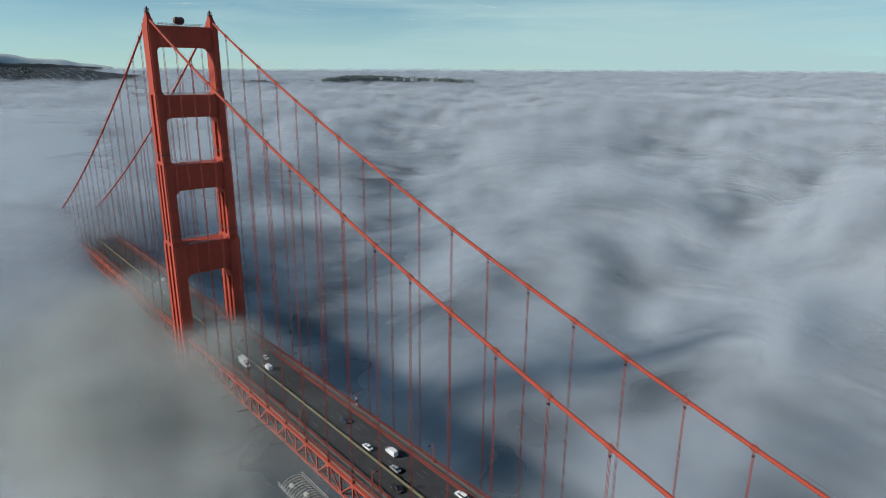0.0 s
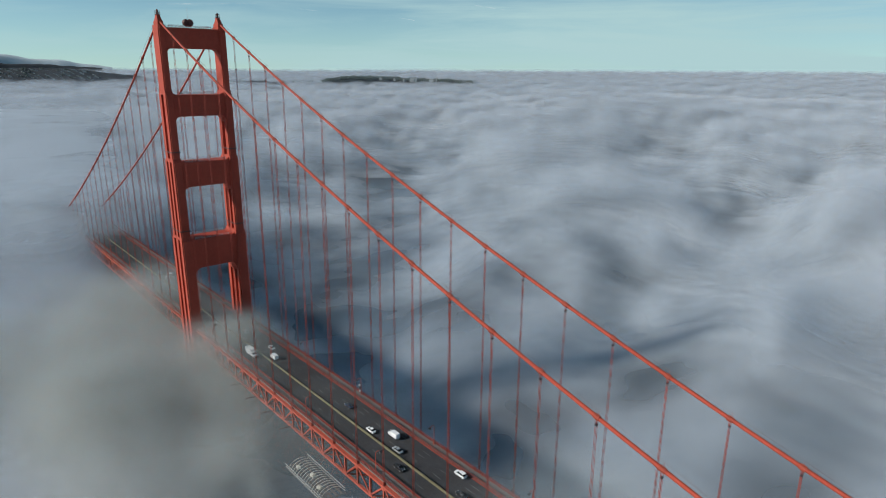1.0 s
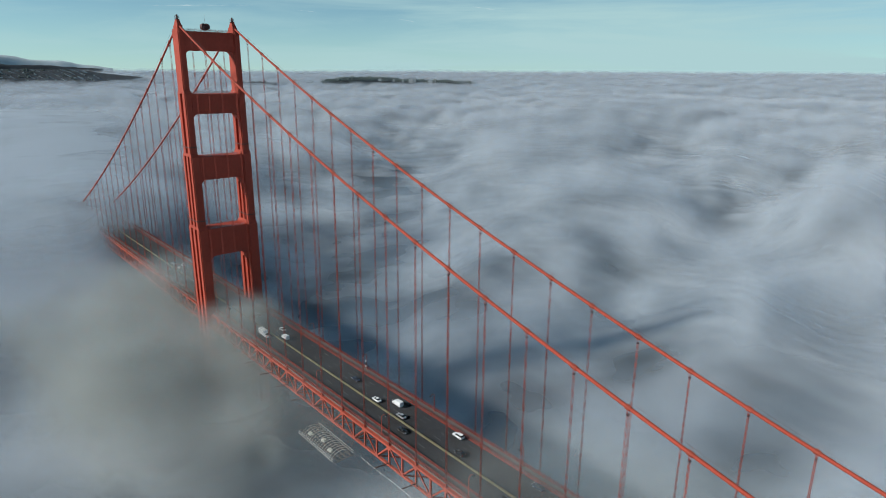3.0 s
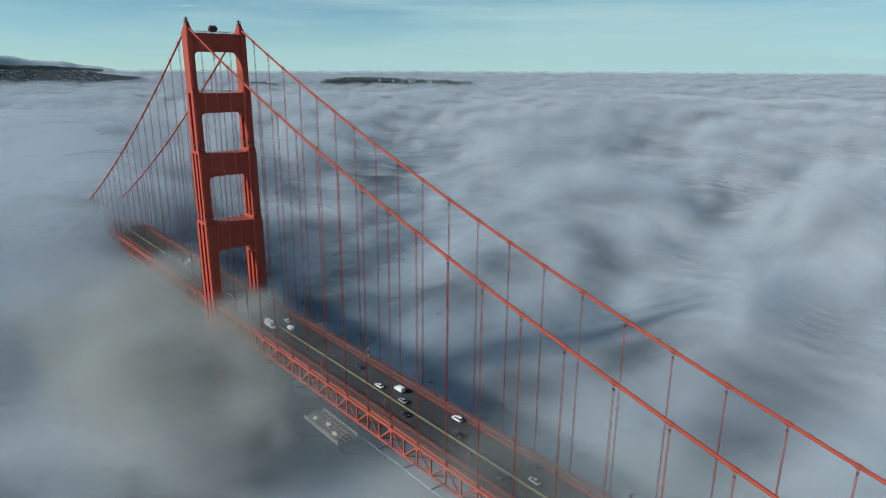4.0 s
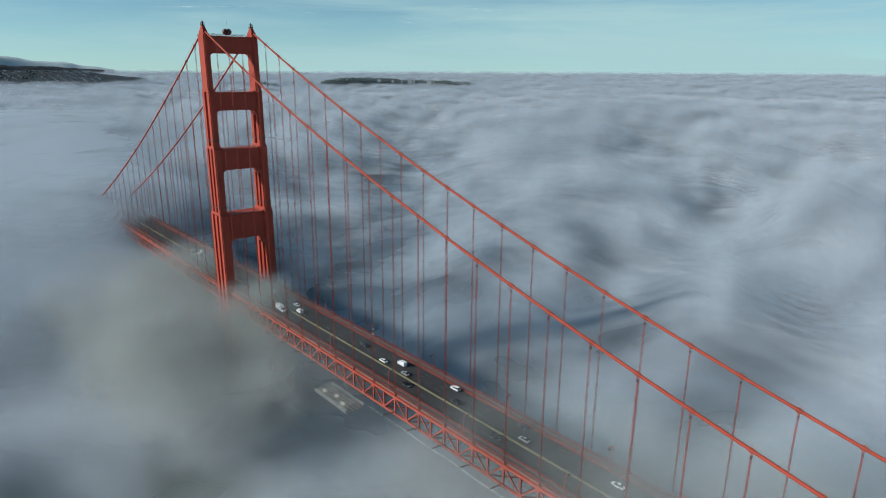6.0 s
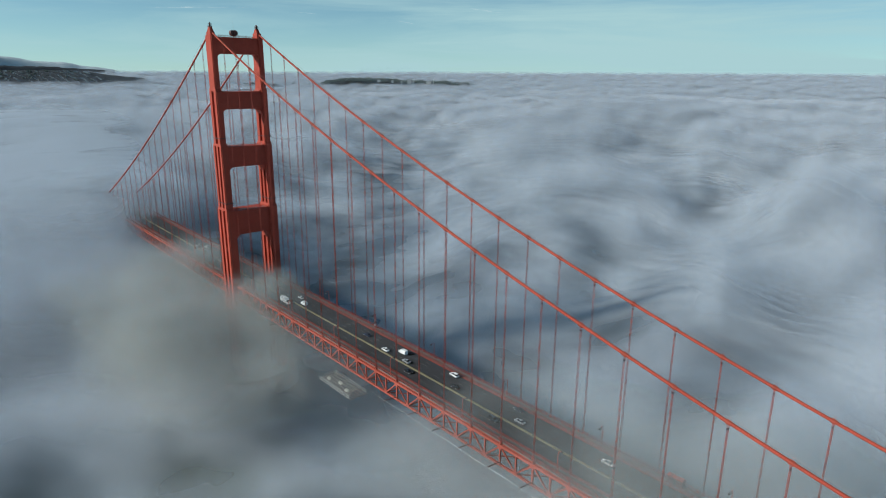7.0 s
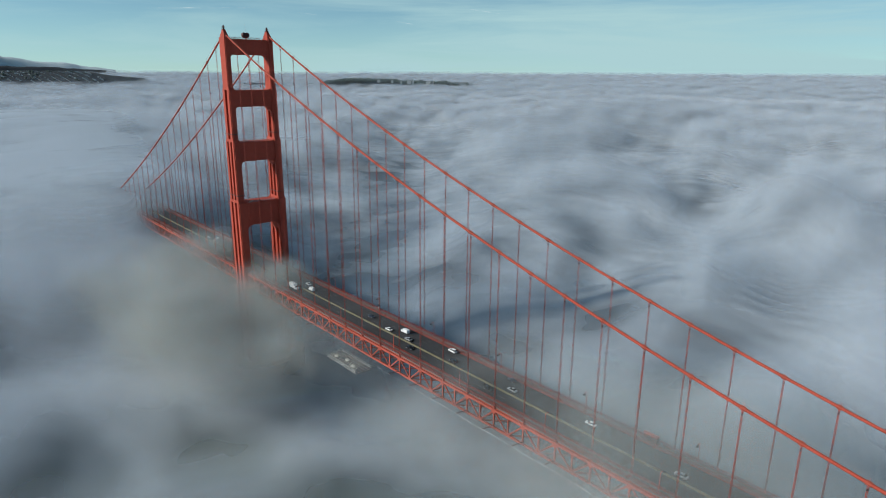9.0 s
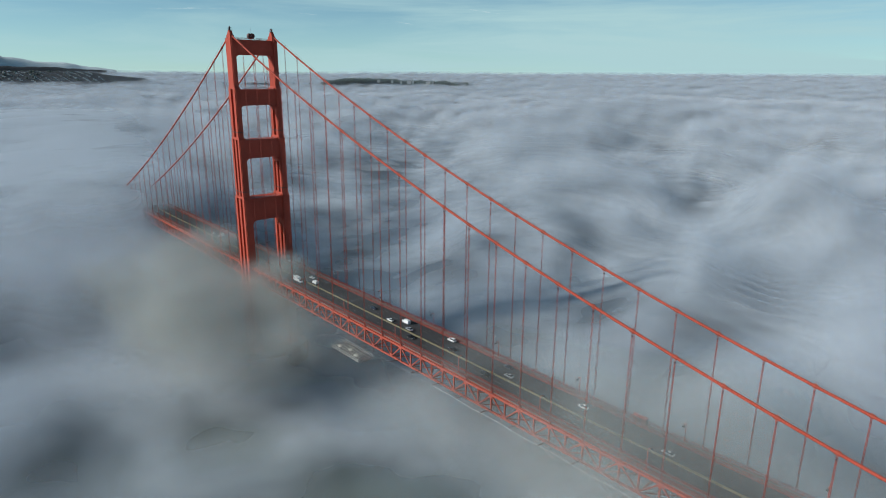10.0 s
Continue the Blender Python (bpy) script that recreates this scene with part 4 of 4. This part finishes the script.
def vehicle(shape, paint, label, x, y, heading):
    s = SHAPES[shape]
    car = thing("car" if shape != "van" else "van", label, "car" if shape != "van" else "van", "traffic on the bridge", at=pose(x, y, ROAD, 0, 0, heading))
    body = part("body", data_of("body", [loft(s["body"])], CAR_PAINT[paint], bevel=0.05), car)
    part("glasshouse", data_of("glasshouse", [loft(s["glass"])], GLASS, bevel=0.03), car, "dark car windows")
    a, b, w, z = s["roof"]
    part("roof", data_of("roof", [prism([(a, -w), (b, -w), (b + 0.12, 0), (b, w), (a, w), (a - 0.1, 0)], z - 0.03, z + 0.035)], CAR_PAINT[paint]), car)
    length = s["body"][-1][0]
    zl = s["body"][2][4] * 0.66
    for w in (-1, 1):
        part("headlight", data_of("headlight", [box(length - 0.16, length - 0.02, w * 0.55 - 0.16, w * 0.55 + 0.16, zl - 0.08, zl + 0.08)], LAMP_LENS), body)
        part("tail_light", data_of("tail_light", [box(s["body"][0][0] - 0.03, s["body"][0][0] + 0.12, w * 0.62 - 0.13, w * 0.62 + 0.13, zl, zl + 0.14)], TAIL), body)
        part("mirror", data_of("mirror", [box(0.75, 0.92, w * 0.98 - 0.1, w * 0.98 + 0.1, zl + 0.25, zl + 0.42)], CAR_PAINT[paint]), body)
        for u in (-1, 1):
            r = s["wheel"]
            hub = s["base"] * u
            wheel = part("wheel", data_of("wheel", [tube([(hub, w * 0.68, r), (hub, w * 0.94, r)], r, 14)], TYRE), car)
            part("rim", data_of("rim", [tube([(hub, w * 0.93, r), (hub, w * 0.955, r)], r * 0.62, 10)], RIM), wheel)
    return car


def box_truck(x, y, heading, label):
    truck = thing("box_truck", label, "truck", "traffic on the bridge", at=pose(x, y, ROAD, 0, 0, heading))
    part("cargo_box", data_of("cargo_box", [box(-4.2, 1.4, -1.2, 1.2, 0.9, 3.5)], CAR_PAINT["white"], bevel=0.06), truck)
    cab = part("cab", data_of("cab", [loft([(1.5, 1.05, 0.95, 0.6, 2.5), (2.4, 1.05, 0.92, 0.55, 2.45), (2.9, 1.04, 0.96, 0.55, 1.6), (3.8, 0.98, 0.9, 0.55, 1.4), (4.0, 0.9, 0.8, 0.6, 1.1)])], CAR_PAINT["white"], bevel=0.05), truck)
    part("windscreen", data_of("windscreen", [prism([(2.46, 2.36), (2.92, 1.64), (2.97, 1.66), (2.52, 2.4)], -0.86, 0.86, "y")], GLASS), cab)
    part("chassis", data_of("chassis", [box(-4.1, 3.4, -0.5, 0.5, 0.5, 0.9)], DARK), truck)
    for hub in (-2.6, 2.9):
        for w in (-1, 1):
            wheel = part("wheel", data_of("wheel", [tube([(hub, w * 0.75, 0.48), (hub, w * 1.08, 0.48)], 0.48, 14)], TYRE), truck)
            part("rim", data_of("rim", [tube([(hub, w * 1.07, 0.48), (hub, w * 1.1, 0.48)], 0.28, 10)], RIM), wheel)
    return truck


for shape, paint, x, y, words in (
        ("saloon", "white", 141.4, 0.3, "white saloon car driving beside the median barrier"), ("van", "white", 149.5, 4.6, "white delivery van driving on the bridge"),
        ("saloon", "silver", 157.6, 0.2, "silver saloon car driving beside the median barrier"), ("saloon", "black", 165.9, -5.3, "black saloon car driving on the bridge"),
        ("suv", "white", 181.7, 7.6, "white estate car driving in the outer lane"), ("saloon", "black", 189.6, 1.0, "black saloon car driving beside the median barrier"),
        ("suv", "black", 218.1, -5.3, "black estate car with bright roof driving on the bridge"), ("saloon", "blue", 219.3, 7.6, "dark blue saloon car driving in the outer lane"),
        ("saloon", "silver", 225.3, 1.4, "silver saloon car driving beside the median barrier"), ("saloon", "blue", 121.5, 3.6, "dark blue saloon car driving on the bridge"),
        ("van", "white", 63.4, 0.8, "white van driving through thin fog"), ("suv", "silver", 27.7, 3.4, "silver estate car half lost in fog"),
        ("saloon", "white", 52.8, 4.6, "white saloon car driving through thin fog"), ("suv", "white", -88.0, 4.6, "white estate car on the far span"),
        ("saloon", "silver", -96.0, 1.0, "silver saloon car on the far span"), ("saloon", "white", -84.0, 0.8, "white saloon car on the far span"),
        ("saloon", "white", 262.0, 4.6, "white saloon car fading into fog"), ("saloon", "silver", 300.0, 1.2, "silver saloon car fading into fog")):
    vehicle(shape, paint, words, x, y, 180 if y > -1.9 else 0)
box_truck(54.1, -5.6, 0, "white box truck driving through thin fog")


# ---- far land ----
def spot(az, dist, z):
    a = radians(az)
    return (EYE[0] - math.sin(a) * dist, EYE[1] + math.cos(a) * dist, z)


def ridge(name, az0, az1, dist, crest, base, deep, material, label, category, steps=90, seed=0.0, rough=0.2):
    """A long hill seen from afar; crest gives its height over the sea by u from 0 to 1."""
    v, f = [], []
    rows = 7
    for i in range(steps + 1):
        u = i / steps
        az = az0 + (az1 - az0) * u
        top = crest(u)
        wob = noise.fractal(Vector((u * 9 + seed, 0.3, seed)), 0.8, 2.0, 5)
        top = base + max(top - base, 0.0) * (1 + rough * wob)
        for j in range(rows):
            w = j / (rows - 1) * 2 - 1
            h = base - 25 + (top - base + 25) * (1 - abs(w) ** 1.6)
            bumps = 6 * noise.fractal(Vector((u * 22 + seed, w * 2, 1.7)), 0.7, 2.0, 4) * (1 - abs(w))
            v.append(spot(az, dist + w * deep, h + bumps * rough * 3))
    for i in range(steps):
        for j in range(rows - 1):
            a = i * rows + j
            f.append((a, a + 1, a + rows + 1, a + rows))
    me = data_of(name, [(v, f)], material, smooth=True)
    return thing(name, label, category, kind="structure", data=me)


bell = lambda u, c, w: math.exp(-((u - c) / w) ** 2)


def wood_crest(u):
    return 136 + 9 * min(1, u / 0.25) + 13 * bell(u, 0.72, 0.26) - 14 * max(0.0, (u - 0.88) / 0.12)


ridge("hill_range", 75.8, 97, 4780, lambda u: 204 + 62 * min(1, u / 0.38) ** 0.9 + 8 * bell(u, 0.17, 0.05) + 12 * bell(u, 0.42, 0.1) - 30 * max(0, u - 0.6), 196, 100, HAZED_RANGE,
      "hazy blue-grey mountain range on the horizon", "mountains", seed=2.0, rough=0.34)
ridge("hill_slope", 76.5, 98, 4650, lambda u: 200 + 16 * min(1, u / 0.2) + 6 * bell(u, 0.4, 0.1), 188, 60, SCRUB, "low hazy slope before the range", "hill", seed=5.0)
ridge("hill_city", 73.4, 98, 4150, lambda u: 146 + 44 * min(1, u / 0.22) ** 0.7 + 5 * bell(u, 0.3, 0.1), 128, 260, SCRUB, "hillside covered with rows of houses", "hill", seed=8.0, rough=0.1)
ridge("hill_wood", 46.2, 59.8, 4000, lambda u: wood_crest(u), 132, 120, TREES, "dark wooded hill rising from the fog", "hill", seed=3.0, rough=0.15)
ridge("hill_islet", 63.4, 66.4, 3900, lambda u: 128 + 9 * bell(u, 0.5, 0.3), 124, 50, SCRUB, "low brown islet of land in the fog", "hill", steps=24, seed=4.0)

blob_v = [(0, 0, 1), (0.9, 0, 0.45), (0.28, 0.85, 0.45), (-0.72, 0.53, 0.45), (-0.72, -0.53, 0.45), (0.28, -0.85, 0.45), (0.75, 0.5, -0.3), (-0.3, 0.85, -0.3), (-0.9, 0, -0.3), (-0.3, -0.85, -0.3), (0.75, -0.5, -0.3)]
blob_f = [(0, 1, 2), (0, 2, 3), (0, 3, 4), (0, 4, 5), (0, 5, 1), (1, 6, 2), (2, 7, 3), (3, 8, 4), (4, 9, 5), (5, 10, 1), (6, 7, 2), (7, 8, 3), (8, 9, 4), (9, 10, 5), (10, 6, 1), (6, 10, 9, 8, 7)]
rng = random.Random(7)


def far_trees(count, az0, az1, dist, spread, height, label):
    pieces = []
    for i in range(count):
        u = rng.random()
        az, d = az0 + (az1 - az0) * u, dist + rng.uniform(-spread, spread)
        r = rng.choice((3.0, 4.0, 5.0, 6.5, 8.5)) * rng.uniform(0.8, 1.2)
        cx, cy, cz = spot(az, d, height(u, d) + r * 0.25 + 4.0 * noise.noise(Vector((u * 14, 0.5, 3.0))))
        pieces.append(([(cx + p * r * rng.uniform(.8, 1.2), cy + q * r * rng.uniform(.8, 1.2), cz + s * r * rng.uniform(.8, 1.3)) for p, q, s in blob_v], blob_f))
    return thing("far_woods", label, "trees", kind="stuff", data=data_of("far_woods", pieces, TREES))


far_trees(1500, 46.6, 59.6, 3950, 80, lambda u, d: wood_crest(u) - 6 + 0.06 * (d - 3950), "dark trees covering the wooded hill")
far_trees(520, 74.6, 98, 4100, 130, lambda u, d: 103 + (46 + 41 * min(1, u / 0.2)) * (1 - (abs(d - 4150) / 260) ** 1.6), "dark trees among the hillside houses")
far_trees(12, 60.3, 66.2, 3900, 30, lambda u, d: 130, "few dark trees on the islet")


def far_houses(streets, label):
    """Rows of houses along streets that climb aslant up the city's hill."""
    pieces = []
    for k in range(streets):
        az_foot, d = 76.6 + 0.62 * k + rng.uniform(-0.12, 0.12), 3962.0
        while d < 4140:
            az = az_foot + (d - 3962) * 0.0085
            z = 103 + 87 * (1 - (abs(d - 4150) / 260) ** 1.6)
            if rng.random() < 0.8:
                cx, cy, cz = spot(az, d, z + rng.uniform(-1.5, 1.0))
                w, h = rng.uniform(2.5, 6), rng.uniform(2, 4.5)
                t = radians(az)
                c, s = math.cos(t), math.sin(t)
                bv, bf = prism([(-w, -3), (w, -3), (w, h), (0, h + 2), (-w, h)], -5, 5, "y")
                pieces.append(([(cx + p * c - q * s, cy + p * s + q * c, cz + r) for p, q, r in bv], bf))
            d += rng.uniform(8, 17)
    return thing("far_houses", label, "houses", kind="stuff", data=data_of("far_houses", pieces, HOUSES))


far_houses(34, "pale rows of houses on the distant hillside")
for az, w, h, d in ((51.9, 12, 6, 3850), (51.55, 6, 12, 3855), (50.2, 13, 3, 3850), (49.75, 3, 13, 3853), (54.6, 9, -1, 3845), (53.4, 6, 0, 3845), (52.6, 5, 1, 3846), (67.9, 3, 9, 3900)):
    t = radians(az)
    cx, cy, cz = spot(az, d, wood_crest((az - 46.6) / 13) + 2 if az < 60 else 131)
    block = thing("far_building", "pale building among dark trees", "building", "buildings on the wooded hill", at=Matrix.Translation((cx, cy, cz)) @ Matrix.Rotation(t, 4, "Z"))
    part("wall", data_of("wall", [box(-w, w, -6, 6, -16, h)], HOUSES), block)
    part("roof", data_of("roof", [box(-w * 1.04, w * 1.04, -6.3, 6.3, h, h + 1.2)], WALKWAY), block)


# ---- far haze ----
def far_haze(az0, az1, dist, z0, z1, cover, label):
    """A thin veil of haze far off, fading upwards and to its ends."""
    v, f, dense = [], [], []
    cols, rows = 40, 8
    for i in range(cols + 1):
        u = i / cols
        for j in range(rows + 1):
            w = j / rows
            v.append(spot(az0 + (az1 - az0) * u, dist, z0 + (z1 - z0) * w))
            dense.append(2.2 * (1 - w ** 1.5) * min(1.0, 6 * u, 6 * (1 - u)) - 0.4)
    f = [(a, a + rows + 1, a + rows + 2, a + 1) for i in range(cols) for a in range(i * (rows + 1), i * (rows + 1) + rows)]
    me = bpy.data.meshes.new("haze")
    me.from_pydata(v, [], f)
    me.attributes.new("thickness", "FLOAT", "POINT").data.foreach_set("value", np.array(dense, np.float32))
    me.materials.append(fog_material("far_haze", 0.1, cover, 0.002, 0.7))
    thing("haze", label, "haze", kind="stuff", data=me)


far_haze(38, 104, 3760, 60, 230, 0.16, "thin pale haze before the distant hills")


# ---- high trails ----
def trail(az0, el0, az1, el1, wide, label, seed):
    """A thin ice-cloud streak high in the sky, thickest at its middle and broken up along its length."""
    d, line, radii = 4780.0, [], []
    for i in range(61):
        u = i / 60
        az, el = az0 + (az1 - az0) * u, el0 + (el1 - el0) * u
        line.append(spot(az, d, 202 + d * math.tan(radians(el)) + 1.5 * noise.noise(Vector((u * 6 + seed, 0, 0)))))
        radii.append(max(0.05, wide * math.sin(math.pi * u) ** 0.7 * (0.75 + 0.5 * noise.noise(Vector((u * 11, seed, 2))))))
    thing("cloud_streak", label, "cloud", kind="structure", data=data_of("cloud_streak", [tube(line, radii, 6)], TRAIL, smooth=True))


trail(73.5, 4.72, 64.6, 5.08, 2.6, "thin white vapour trail high in the sky", 1.0)
trail(46.6, 5.3, 43.9, 4.92, 5.0, "small white ice-cloud wisp high in the sky", 4.0)
trail(53.0, 4.26, 51.5, 4.02, 2.6, "tiny white ice-cloud wisp high in the sky", 7.0)
trail(61.4, 4.8, 59.7, 4.66, 2.2, "tiny white ice-cloud wisp high in the sky", 9.0)
